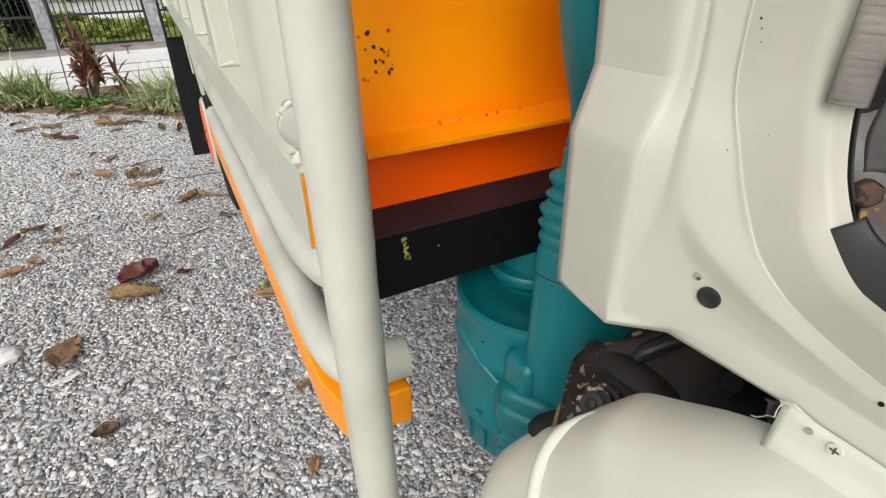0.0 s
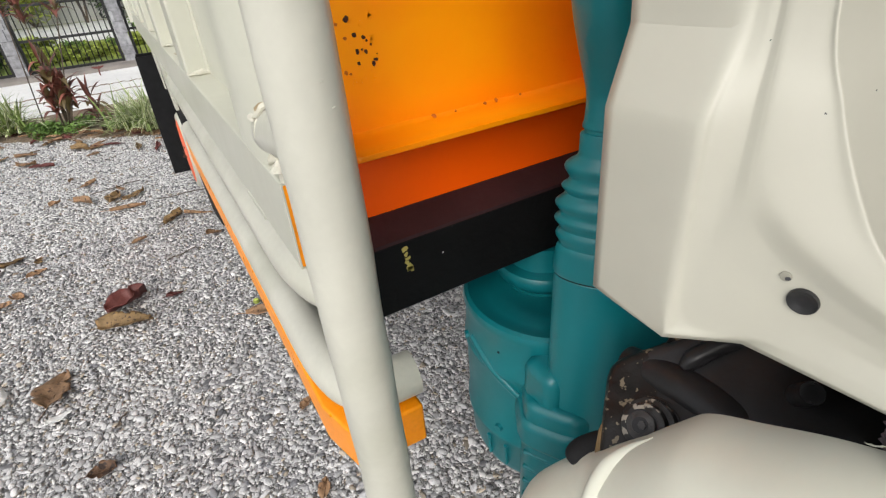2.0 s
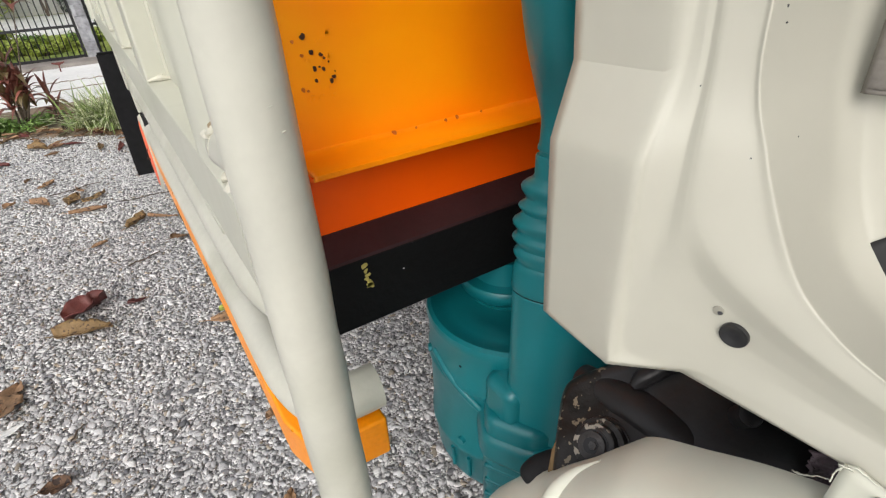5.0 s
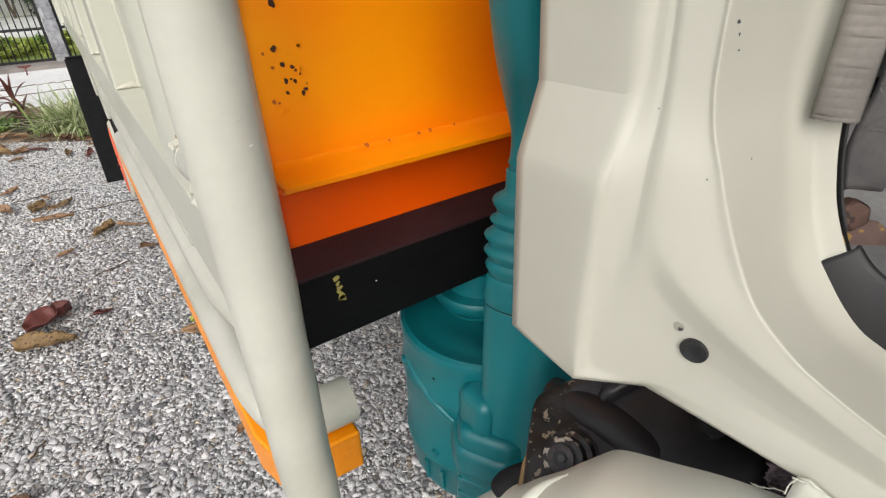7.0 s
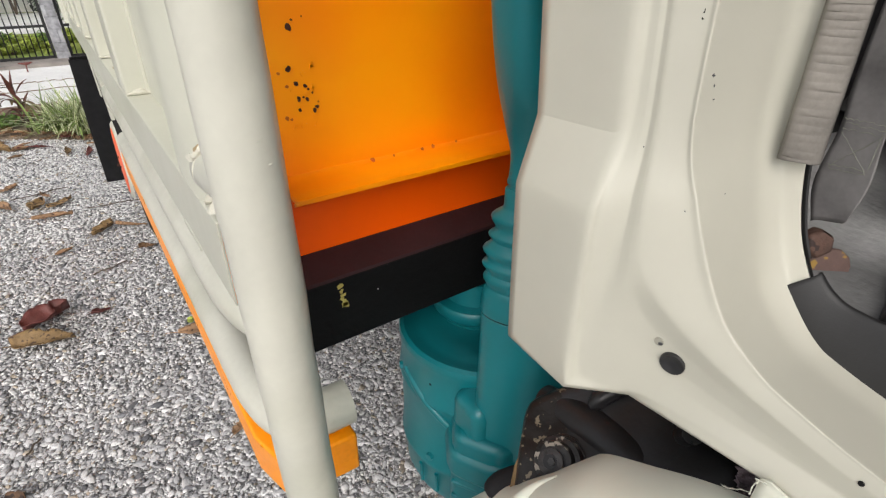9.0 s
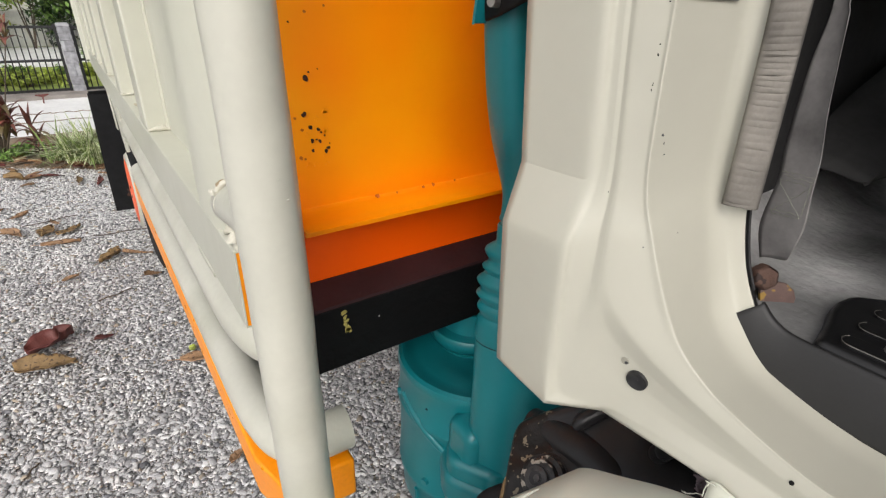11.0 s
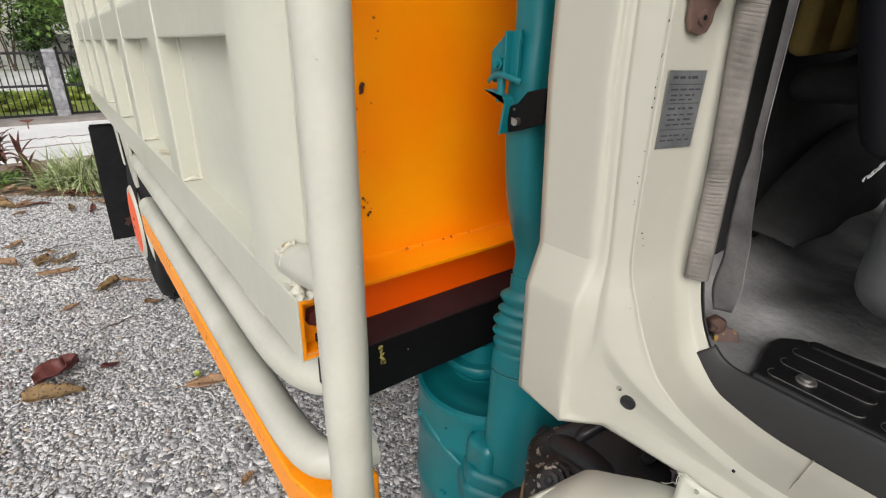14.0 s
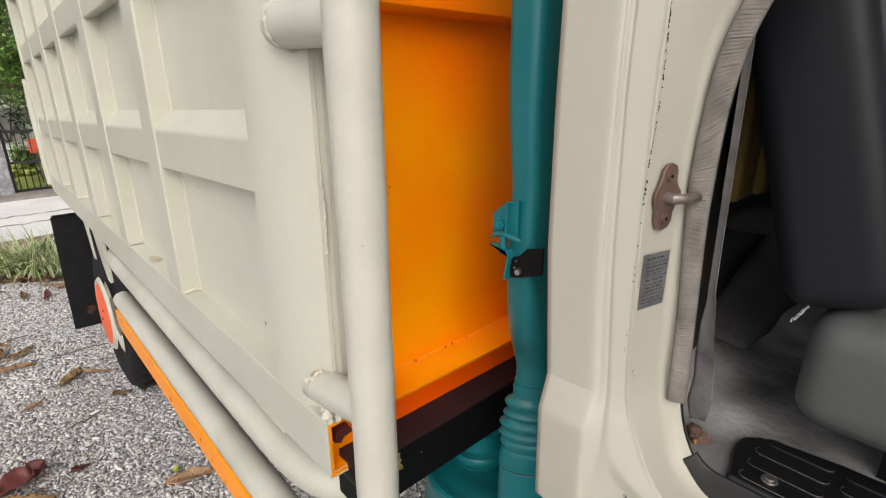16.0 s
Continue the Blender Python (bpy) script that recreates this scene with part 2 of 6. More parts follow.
def tube_bm(path, radius, sides=20, caps=True, bm=None, flat=1.0, up=(0, 0, 1)):
    """A tube along path; radius is a number or a list; flat squeezes it across."""
    bm = bm or bmesh.new()
    pts = [Vector(p) for p in path]
    rad = radius if isinstance(radius, (list, tuple)) else [radius] * len(pts)
    rings, normal = [], None
    for i, p in enumerate(pts):
        d = (pts[min(i + 1, len(pts) - 1)] - pts[max(i - 1, 0)]).normalized()
        if normal is None:
            u = Vector(up)
            normal = (u - d * u.dot(d))
            if normal.length < 1e-3:
                normal = Vector((1, 0, 0)) - d * d.x
        else:
            normal = normal - d * normal.dot(d)
        normal.normalize()
        side = d.cross(normal)
        rings.append([bm.verts.new(p + rad[i] * (math.cos(2 * math.pi * k / sides) * normal + flat * math.sin(2 * math.pi * k / sides) * side)) for k in range(sides)])
    for a, b in zip(rings, rings[1:]):
        for k in range(sides):
            bm.faces.new((a[k], a[(k + 1) % sides], b[(k + 1) % sides], b[k]))
    if caps:
        bm.faces.new(rings[0][::-1])
        bm.faces.new(rings[-1])
    return bm


def loft_bm(rows, closed=False, bm=None):
    bm = bm or bmesh.new()
    grid = [[bm.verts.new(p) for p in row] for row in rows]
    for a, b in zip(grid, grid[1:]):
        n = len(a)
        for k in range(n if closed else n - 1):
            bm.faces.new((a[k], a[(k + 1) % n], b[(k + 1) % n], b[k]))
    return bm


def turned_bm(profile, centre, sides=40, bm=None):
    """A body of revolution about a vertical axis: profile of (radius, height)."""
    rows = [[(centre[0] + r * math.cos(2 * math.pi * k / sides), centre[1] + r * math.sin(2 * math.pi * k / sides), z) for k in range(sides)] for r, z in profile]
    bm = loft_bm(rows, True, bm)
    bmesh.ops.recalc_face_normals(bm, faces=bm.faces)
    return bm


def disc_bm(place, normal, radius, depth, sides=24, wobble=0.0, seed=0):
    bm = bmesh.new()
    n = Vector(normal).normalized()
    rot = n.to_track_quat("Z", "Y").to_matrix().to_4x4()
    rnd = random.Random(seed)
    r = [radius * (1 + wobble * rnd.uniform(-1, 1)) for _ in range(sides)]
    low = [bm.verts.new((r[k] * math.cos(2 * math.pi * k / sides), r[k] * math.sin(2 * math.pi * k / sides), 0)) for k in range(sides)]
    top = [bm.verts.new((0.93 * v.co.x, 0.93 * v.co.y, depth)) for v in low]
    for k in range(sides):
        bm.faces.new((low[k], low[(k + 1) % sides], top[(k + 1) % sides], top[k]))
    bm.faces.new(top)
    bm.faces.new(low[::-1])
    bm.transform(Matrix.Translation(place) @ rot)
    return bm


def blot_bm(place, normal, radius, depth, seed=0, stretch=1.0):
    """A flat spot with a soft, uneven outline."""
    rnd = random.Random(seed)
    waves = [(k, rnd.uniform(0, 6.28), rnd.uniform(0.4, 1.0) * 0.34 / k) for k in (2, 3, 4)]
    bm = bmesh.new()
    rim = []
    for i in range(22):
        a = 2 * math.pi * i / 22
        r = radius * (1 + sum(w * math.cos(k * a + p) for k, p, w in waves))
        rim.append((r * math.cos(a), stretch * r * math.sin(a)))
    low, top = [bm.verts.new((x, y, 0)) for x, y in rim], [bm.verts.new((0.9 * x, 0.9 * y, depth)) for x, y in rim]
    for i in range(22):
        bm.faces.new((low[i], low[(i + 1) % 22], top[(i + 1) % 22], top[i]))
    bm.faces.new(top)
    bm.transform(Matrix.Translation(place) @ Vector(normal).to_track_quat("Z", "Y").to_matrix().to_4x4())
    return bm


def shear(bm, fall, y0=0.73):
    """Let the rear end hang lower by fall for each metre behind y0."""
    for v in bm.verts:
        v.co.z -= fall * (v.co.y - y0)
    return bm


def bead_bm(path, radius, seed=0, step=0.006):
    """A lumpy weld bead along straight stretches."""
    rnd = random.Random(seed)
    pts = []
    for a, b in zip(path, path[1:]):
        a, b = Vector(a), Vector(b)
        n = max(2, int((b - a).length / step))
        pts += [a.lerp(b, i / n) for i in range(n)]
    pts.append(Vector(path[-1]))
    jitter = [p + Vector((rnd.uniform(-1, 1), rnd.uniform(-1, 1), rnd.uniform(-1, 1))) * radius * 0.5 for p in pts]
    return tube_bm(jitter, [radius * rnd.uniform(0.4, 1.5) for _ in pts], 8)


def unwarp(bm, amount, scale, seed=0):
    """Slight dents and waves."""
    for v in bm.verts:
        v.co += amount * noise.noise_vector(v.co * scale + Vector((seed * 7.1, 3.3, 1.7)))
    return bm

# ---- setting: ground, road, bed, lawn ----
def sheet(name, x0, x1, y0, y1, z, material, label, nx=2, ny=2, wave=0.0, thick=0.0):
    rows = [[(x0 + (x1 - x0) * i / nx, y0 + (y1 - y0) * j / ny, z + wave * noise.noise(Vector((i * 0.37, j * 0.41, 5.0)))) for i in range(nx + 1)] for j in range(ny + 1)]
    bm = loft_bm(rows)
    if thick:
        g = bmesh.ops.extrude_face_region(bm, geom=bm.faces[:])
        bmesh.ops.translate(bm, verts=[v for v in g["geom"] if isinstance(v, bmesh.types.BMVert)], vec=(0, 0, -thick))
        bmesh.ops.recalc_face_normals(bm, faces=bm.faces)
    return tagged(part(name, bm, material), label, name.split("_")[0], kind="structure")


sheet("ground", -300, 300, -300, 300, -0.006, GROUND, "grey crushed gravel yard reaching the horizon", 8, 8)


def bed_edge(x):
    """The slanting front edge of the planting bed."""
    return min(5.10 - 0.648 * x, 6.55)


rows = [[(-9 + 0.12 * i, bed_edge(-9 + 0.12 * i) + 0.05 * noise.noise(Vector((i * 0.9, 0, 1))) + (6.7 - bed_edge(-9 + 0.12 * i)) * j / 8, 0.010 * min(j, 2) - 0.008 + 0.012 * noise.noise(Vector((i * 0.5, j * 0.6, 5)))) for i in range(95)] for j in range(9)]
tagged(part("planting_bed", loft_bm(rows), SOIL), "narrow soil bed strewn with dry leaves", "planting bed", kind="structure")
sheet("road", -60, 60, 6.75, 9.0, 0.0, CONCRETE, "pale cracked concrete driveway behind the plants", 2, 2, 0, 0.02)
tagged(part("kerb", unwarp(box_bm(-60, 60, 9.0, 9.6, -0.02, 0.045), 0.004, 3), KERB, bevel=0.01), "weathered low concrete kerb under the fence", "kerb", kind="structure")
sheet("far_road", -60, 60, 12.6, 17.0, 0.035, CONCRETE, "pale concrete street beyond the lawn")
sheet("lawn", -60, 60, 9.6, 40, 0.03, LAWN, "bright green lawn behind the fence", 4, 4)

# cracks along the driveway
crack = thing("road_crack", "dark jagged cracks in the pale concrete driveway", "crack", kind="structure", at=(-1, 7.8, 0))
for k, (x0, x1, y) in enumerate(((-3.2, -0.95, 7.75), (-0.75, 0.6, 7.95), (-3.0, 0.5, 7.45))):
    rnd = random.Random(k)
    pts = [(x0 + (x1 - x0) * i / 40, y + rnd.uniform(-0.035, 0.035), 0.004) for i in range(41)]
    part("crack_line", tube_bm(pts, [rnd.uniform(0.002, 0.008) for _ in pts], 5), SOIL, crack)


# ---- the dump truck ----
truck = thing("dump_truck", "parked cream and orange dump truck with teal air intake", "truck", at=(1.05, 1.6, 0))
SIDE, REAR = 0.105, 3.78        # outer face and rear end of the tipping box
SAG = 0.016                     # the box sits a little lower at its rear end

# side of the box: inner sheet, frame, ribs and rails
box_side = part("box_side", shear(box_bm(0.150, 0.158, 0.60, REAR, 1.10, 2.36), SAG), BOX, truck, "cream tipping box side with welded ribs")
part("bottom_rail", shear(prism_bm([(SIDE, 1.030), (SIDE, 1.135), (0.170, 1.135), (0.170, 1.129), (0.112, 1.127), (0.112, 1.038), (0.170, 1.037), (0.170, 1.030)], "y", 0.562, REAR), SAG, 0.6), BOX, box_side, "cream steel channel along the bottom edge", bevel=0.004)
part("rail_lining", prism_bm([(0.1135, 1.0395), (0.1135, 1.1255), (0.165, 1.1265), (0.165, 1.1245), (0.1155, 1.1235), (0.1155, 1.0415), (0.165, 1.0405), (0.165, 1.0385)], "y", 0.5635, 0.9), AMBER, box_side, "orange inside of the open channel end", smooth=False)
part("channel_rim", prism_bm([(SIDE + 0.0005, 1.0303), (SIDE + 0.0005, 1.1347), (0.169, 1.1347), (0.169, 1.1325), (SIDE + 0.0027, 1.1325), (SIDE + 0.0027, 1.0325), (0.169, 1.0325), (0.169, 1.0303)], "y", 0.5600, 0.5622), BOX, box_side, smooth=False)
part("channel_end", prism_bm([(SIDE + 0.0028, 1.0326), (SIDE + 0.0028, 1.1324), (0.169, 1.1324), (0.169, 1.128), (0.1128, 1.1262), (0.1128, 1.0388), (0.169, 1.0378), (0.169, 1.0326)], "y", 0.5608, 0.5622), AMBER, box_side, smooth=False)
part("channel_back", box_bm(0.1705, 0.1765, 0.568, 0.95, 1.030, 1.134), AMBER, box_side, smooth=False)
part("channel_web", box_bm(0.1160, 0.1700, 0.588, 0.594, 1.042, 1.123), AMBER, box_side, smooth=False)
part("inner_bracket", unwarp(prism_bm([(0.124, 1.082), (0.128, 1.102), (0.150, 1.106), (0.158, 1.090), (0.140, 1.085), (0.136, 1.076)], "y", 0.574, 0.590), 0.002, 40), mat("dull_red_primer", (0.085, 0.012, 0.012), 0.6, vary=0.3, scale=40), box_side, smooth=False)
part("rail_patch", box_bm(0.1035, 0.108, 0.722, 0.826, 1.024, 1.033), BOX, box_side, bevel=0.001)
part("top_rail", box_bm(SIDE, 0.165, 0.60, REAR, 2.28, 2.36), BOX, box_side, bevel=0.008)
part("front_post", prism_bm([(SIDE, 0.638), (SIDE, 0.730), (0.152, 0.730), (0.152, 0.598), (0.136, 0.583)], "z", 1.133, 2.36), BOX, box_side, "cream folded corner post", bevel=0.0015)
part("corner_strip", prism_bm([(0.1365, 0.5835), (0.150, 0.5800), (0.182, 0.5805), (0.182, 0.596), (0.145, 0.596)], "z", 1.133, 2.36), BOX, box_side, smooth=False)
RIBS = [1.260, 1.815, 2.325, 2.795, 3.245]
for y in RIBS:
    part("rib", shear(prism_bm([(SIDE, y), (SIDE, y + 0.100), (0.152, y + 0.112), (0.152, y - 0.004)], "z", 1.133, 2.30), SAG), BOX, box_side, bevel=0.006)
for y in RIBS:
    for dy in (0.1125, -0.0045):
        part("seam_bead", shear(tube_bm([(0.1490, y + dy, 1.140 + 0.23 * k) for k in range(6)], 0.0045, 8), SAG), BOX, box_side)
part("rear_post", box_bm(SIDE - 0.004, 0.156, REAR - 0.06, REAR, 1.0, 2.36), BOX, box_side, bevel=0.006)
bays = [(0.730, RIBS[0])] + [(a + 0.1, b) for a, b in zip(RIBS, RIBS[1:])] + [(RIBS[-1] + 0.1, REAR - 0.06)]
for z in (1.465, 1.845, 2.16):
    for y0, y1 in bays:
        part("cross_rail", shear(prism_bm([(SIDE + 0.003, z), (SIDE + 0.003, z + 0.086), (0.151, z + 0.131), (0.151, z + 0.012)], "y", y0 - 0.003, y1 + 0.003), 0.048), BOX, box_side, bevel=0.006)
for k, y in enumerate(RIBS):
    part("weld_bead", shear(bead_bm([(SIDE + 0.002, y - 0.004, 1.136), (SIDE + 0.012, y - 0.004, 1.138), (0.150, y - 0.006, 1.137)], 0.0046, k), SAG), WELD, box_side)
part("weld_bead", bead_bm([(0.1405, 0.5815, 1.16), (0.1405, 0.5815, 1.66)], 0.0008, 31, 0.016), WELD, box_side)
part("weld_bead", bead_bm([(0.1405, 0.5805, 1.40), (0.141, 0.580, 1.50)], 0.0022, 32, 0.005), WELD, box_side)
part("paint_chip", blot_bm((0.1495, 0.8614, 1.1792), (-1, 0, 0), 0.0024, 0.0004, 5, 1.8), INK, box_side)
part("paint_run", blot_bm((0.130, 1.60, 1.1225), (0, 0, 1), 0.013, 0.0005, 3, 2.2), mat("rust_stain", (0.50, 0.45, 0.33), 0.6, vary=0.25, scale=40), box_side)
part("rear_bracket", prism_bm([(2.70, 1.032), (2.80, 1.032), (2.705, 0.838), (2.665, 0.838)], "x", 0.106, 0.112), BOX, box_side, bevel=0.002)
part("tail_hinge", tube_bm([(0.112, 3.80, 1.62), (0.108, 3.81, 1.45), (0.108, 3.81, 1.15), (0.110, 3.80, 1.02)], 0.026, 14), BOX, box_side)
part("box_floor", box_bm(0.165, 1.95, 0.61, REAR, 1.06, 1.10), BLACK, truck, smooth=False)
part("far_side", box_bm(1.95, 2.0, 0.60, REAR, 1.03, 2.36), BOX, truck, smooth=False)
part("tailgate", box_bm(0.16, 1.95, REAR - 0.04, REAR, 1.1, 2.3), BOX, truck, smooth=False)

# orange headboard, folded sheet with a ledge near its foot
rows = []
for i in range(61):
    x = 0.178 + (1.95 - 0.178) * (i / 60) ** 1.5
    b = 0.004 * noise.noise(Vector((x * 6, 0, 2.0))) + 0.003 * noise.noise(Vector((x * 17, 0, 4.0)))
    col = [(x, 0.524, 1.1485), (x, 0.519, 1.151), (x, 0.5185, 1.1565), (x, 0.523, 1.158), (x, 0.581 + b, 1.1535), (x, 0.588 + b, 1.158)]
    for k in range(1, 25):
        z = 1.158 + (1.72 - 1.158) * k / 24
        dent = -0.006 * math.exp(-((x - 0.361) ** 2 + (z - 1.187) ** 2) / 0.00012) - 0.007 * math.exp(-(((x - 0.405) / 0.022) ** 2 + ((z - 1.192) / 0.03) ** 2))
        wave = 0.003 * noise.noise(Vector((x * 5, z * 5, 9.0)))
        col.append((x, 0.589 + dent + wave, z))
    col += [(x, 0.588, 1.724), (x, 0.552, 1.728), (x, 0.548, 1.732), (x, 0.548, 1.80), (x, 0.59, 1.81), (x, 0.59, 2.36)]
    rows.append(col)
headboard = part("headboard", loft_bm([r[::-1] for r in rows]), ORANGE, truck, "glossy orange folded steel headboard with rust blisters", solid=0.004)
part("lower_strip", prism_bm([(0.583, 1.040), (0.582, 1.136), (0.525, 1.1475), (0.530, 1.1525), (0.590, 1.150), (0.592, 1.040)], "x", 0.178, 1.95), SHADEORANGE, headboard, "orange strip below the folded ledge, its shaded hue painted in", smooth=False)
rnd = random.Random(4)
RUST_HOLES = ((0.2318, 1.4085, 0.0034, 2.4), (0.2345, 1.4135, 0.0022, 1.3), (0.2300, 1.4020, 0.0020, 0.8), (0.2180, 1.3135, 0.0031, 1.2), (0.2221, 1.3200, 0.0014, 0.8), (0.2331, 1.3228, 0.0008, 1.0), (0.2123, 1.2735, 0.0029, 1.1),
              (0.2187, 1.2580, 0.0026, 0.9), (0.2284, 1.2546, 0.0022, 0.9), (0.2315, 1.2510, 0.0015, 0.8), (0.2356, 1.2468, 0.0011, 1.0), (0.2198, 1.2418, 0.0022, 1.2), (0.2252, 1.2430, 0.0016, 0.6), (0.2292, 1.2405, 0.0019, 1.2),
              (0.2394, 1.2312, 0.0024, 0.8), (0.2362, 1.2275, 0.0020, 1.5), (0.2195, 1.2300, 0.0019, 1.0), (0.2413, 1.2365, 0.0009, 0.8), (0.2045, 1.3718, 0.0012, 1.0))
for k, (x, z, r, tall) in enumerate(RUST_HOLES):
    part("rust_hole", blot_bm((x, 0.5868, z), (0, -1, 0.1), r, 0.0005, k, tall), RUST, headboard)
for k in range(16):
    x, z = 0.206 + rnd.random() * 0.035, 1.205 + rnd.random() * 0.085
    part("paint_blister", disc_bm((x, 0.5875, z), (0, -1, 0), rnd.uniform(0.0012, 0.0030), 0.0007, 14, 0.35, 50 + k), ORANGE, headboard)
for k, (x, z, r) in enumerate(((0.302, 1.1575, 0.0028), (0.332, 1.157, 0.0014), (0.375, 1.1575, 0.0020), (0.392, 1.158, 0.0024), (0.43, 1.158, 0.0016), (0.2533, 1.495, 0.0018), (0.2590, 1.479, 0.0016), (0.2560, 1.470, 0.0012), (0.2460, 1.388, 0.0012), (0.2236, 1.382, 0.0016), (0.2012, 1.270, 0.0016), (0.2085, 1.256, 0.0018), (0.2040, 1.223, 0.0022), (0.2090, 1.221, 0.0014))):
    part("rust_spot", blot_bm((x, 0.583 if z < 1.2 else 0.5872, z), (0, -0.7, 0.7 if z < 1.2 else 0.05), r, 0.0012, 80 + k), BLISTER, headboard)

# cross beam and chassis
beam = part("cross_beam", prism_bm([(0.538, 0.937), (0.538, 1.034), (0.542, 1.0345), (0.618, 1.0345), (0.618, 0.937)], "x", 0.150, 1.9), BLACK, truck, "black steel cross beam with a maroon top", bevel=0.003)
part("beam_top", prism_bm([(0.5375, 1.0345), (0.5385, 1.0385), (0.582, 1.0545), (0.60, 1.0555), (0.60, 1.042)], "x", 0.1385, 1.88), MAROON, beam, "dull maroon top face", smooth=False)
part("beam_end", prism_bm([(0.138, 1.036), (0.138, 1.018), (0.150, 0.985), (0.152, 0.985), (0.152, 1.042), (0.141, 1.042)], "y", 0.540, 0.60), BLACK, beam, bevel=0.002)
for k, (x, z, r) in enumerate(((0.223, 1.024, 0.004), (0.2245, 1.016, 0.003), (0.226, 1.010, 0.003), (0.2245, 1.004, 0.0035), (0.2275, 0.999, 0.0055), (0.2285, 0.9935, 0.004))):
    part("yellow_mark", disc_bm((x, 0.5382, z), (0, -1, 0), r, 0.0006, 9, 0.5, k), YELLOW, beam)
part("pale_chip", disc_bm((0.275, 0.5382, 1.0), (0, -1, 0), 0.0011, 0.0006, 8, 0.3, 3), WHITE, beam)
for x in (0.62, 1.42):
    part("chassis_rail", prism_bm([(x, 0.74), (x, 0.93), (x + 0.07, 0.93), (x + 0.07, 0.92), (x + 0.01, 0.92), (x + 0.01, 0.75), (x + 0.07, 0.75), (x + 0.07, 0.74)], "y", -0.9, 3.9), BLACK, truck, smooth=False)

# Two unseen blocks, added to keep daylight off the gravel underneath.
part("gearbox", unwarp(box_bm(0.78, 1.34, -0.85, 1.30, 0.42, 0.98), 0.02, 5), BLACK, truck, "added unseen black block that keeps daylight off the ground", bevel=0.05)
part("fuel_tank", box_bm(1.52, 1.94, 0.72, 1.90, 0.36, 0.88), BLACK, truck, "added unseen black block on the far side against daylight", bevel=0.06)

# upright pipe with its two welded stubs
upright = part("upright_pipe", unwarp(tube_bm([(0.1275 - 0.0085 * 2.0 * i / 60, 0.4525, 0.43 + 2.0 * i / 60) for i in range(61)], 0.0302, 32), 0.0012, 16), PIPE, truck, "cream painted steel upright pipe")
for k, (x, y, z, w) in enumerate(((0.1132, 0.4250, 1.2576, 0.004), (0.1256, 0.4230, 1.2569, 0.006), (0.1324, 0.4241, 1.2374, 0.003), (0.1252, 0.4229, 1.1851, 0.003), (0.1235, 0.4230, 1.2921, 0.003))):
    part("paint_lump", tube_bm([(x - w / 2, y, z - 0.0006), (x, y - 0.0002, z), (x + w / 2, y, z + 0.0005)], [0.0004, 0.0008, 0.0003], 8), PIPE, upright)
part("lower_stub", unwarp(tube_bm(spline([(0.126, 0.458, 1.206), (0.127, 0.53, 1.190), (0.129, 0.625, 1.170)], 5), 0.0275, 24), 0.0008, 40), PIPE, upright)
part("weld_bead", bead_bm([(0.129 + 0.028 * math.cos(a), 0.600, 1.176 + 0.028 * math.sin(a)) for a in [0.35 * k for k in range(19)]], 0.0014, 7), WELD, upright)
part("weld_lump", bead_bm([(0.1045, 0.606, 1.191), (0.107, 0.602, 1.198), (0.114, 0.598, 1.2035), (0.125, 0.595, 1.205)], 0.0040, 17, 0.0035), WELD, upright)
part("upper_stub", tube_bm([(0.122, 0.462, 1.700), (0.120, 0.53, 1.702), (0.120, 0.615, 1.703)], 0.030, 24), PIPE, upright)
part("weld_bead", bead_bm([(0.120 + 0.031 * math.cos(a), 0.598, 1.703 + 0.031 * math.sin(a)) for a in [0.35 * k for k in range(19)]], 0.0026, 8), WELD, upright)
part("weld_lump", bead_bm([(0.106, 0.572, 1.162), (0.110, 0.566, 1.145), (0.126, 0.565, 1.138), (0.15, 0.566, 1.137)], 0.0078, 9, 0.0045), WELD, upright)

# side guard: two bent pipes and an orange angle
guard = part("side_guard", tube_bm(spline([(0.146, 2.42, 0.908), (0.146, 1.6, 0.908), (0.146, 1.1, 0.908), (0.146, 0.95, 0.908), (0.146, 0.84, 0.909), (0.149, 0.755, 0.912), (0.163, 0.685, 0.916), (0.200, 0.645, 0.919), (0.30, 0.638, 0.920)], 8), 0.040, 28), PIPE, truck, "cream bent pipe side guard")
part("lower_pipe", tube_bm(spline([(0.140, 2.40, 0.715), (0.140, 1.6, 0.715), (0.140, 1.1, 0.715), (0.140, 0.92, 0.716), (0.140, 0.82, 0.716), (0.143, 0.74, 0.717), (0.158, 0.672, 0.718), (0.195, 0.645, 0.718), (0.256, 0.640, 0.718)], 8), 0.038, 28), PIPE, guard)
part("guard_bar", prism_bm([(SIDE, 2.42), (SIDE, 0.70), (0.128, 0.612), (0.252, 0.604), (0.252, 0.664), (0.165, 0.672), (0.165, 2.42)], "z", 0.585, 0.672), AMBER, guard, "amber painted steel guard bar", bevel=0.006)
part("rear_hanger", prism_bm([(2.40, 1.03), (2.62, 1.03), (2.50, 0.86), (2.44, 0.80), (2.40, 0.80)], "x", 0.108, 0.122), PIPE, guard, bevel=0.003)

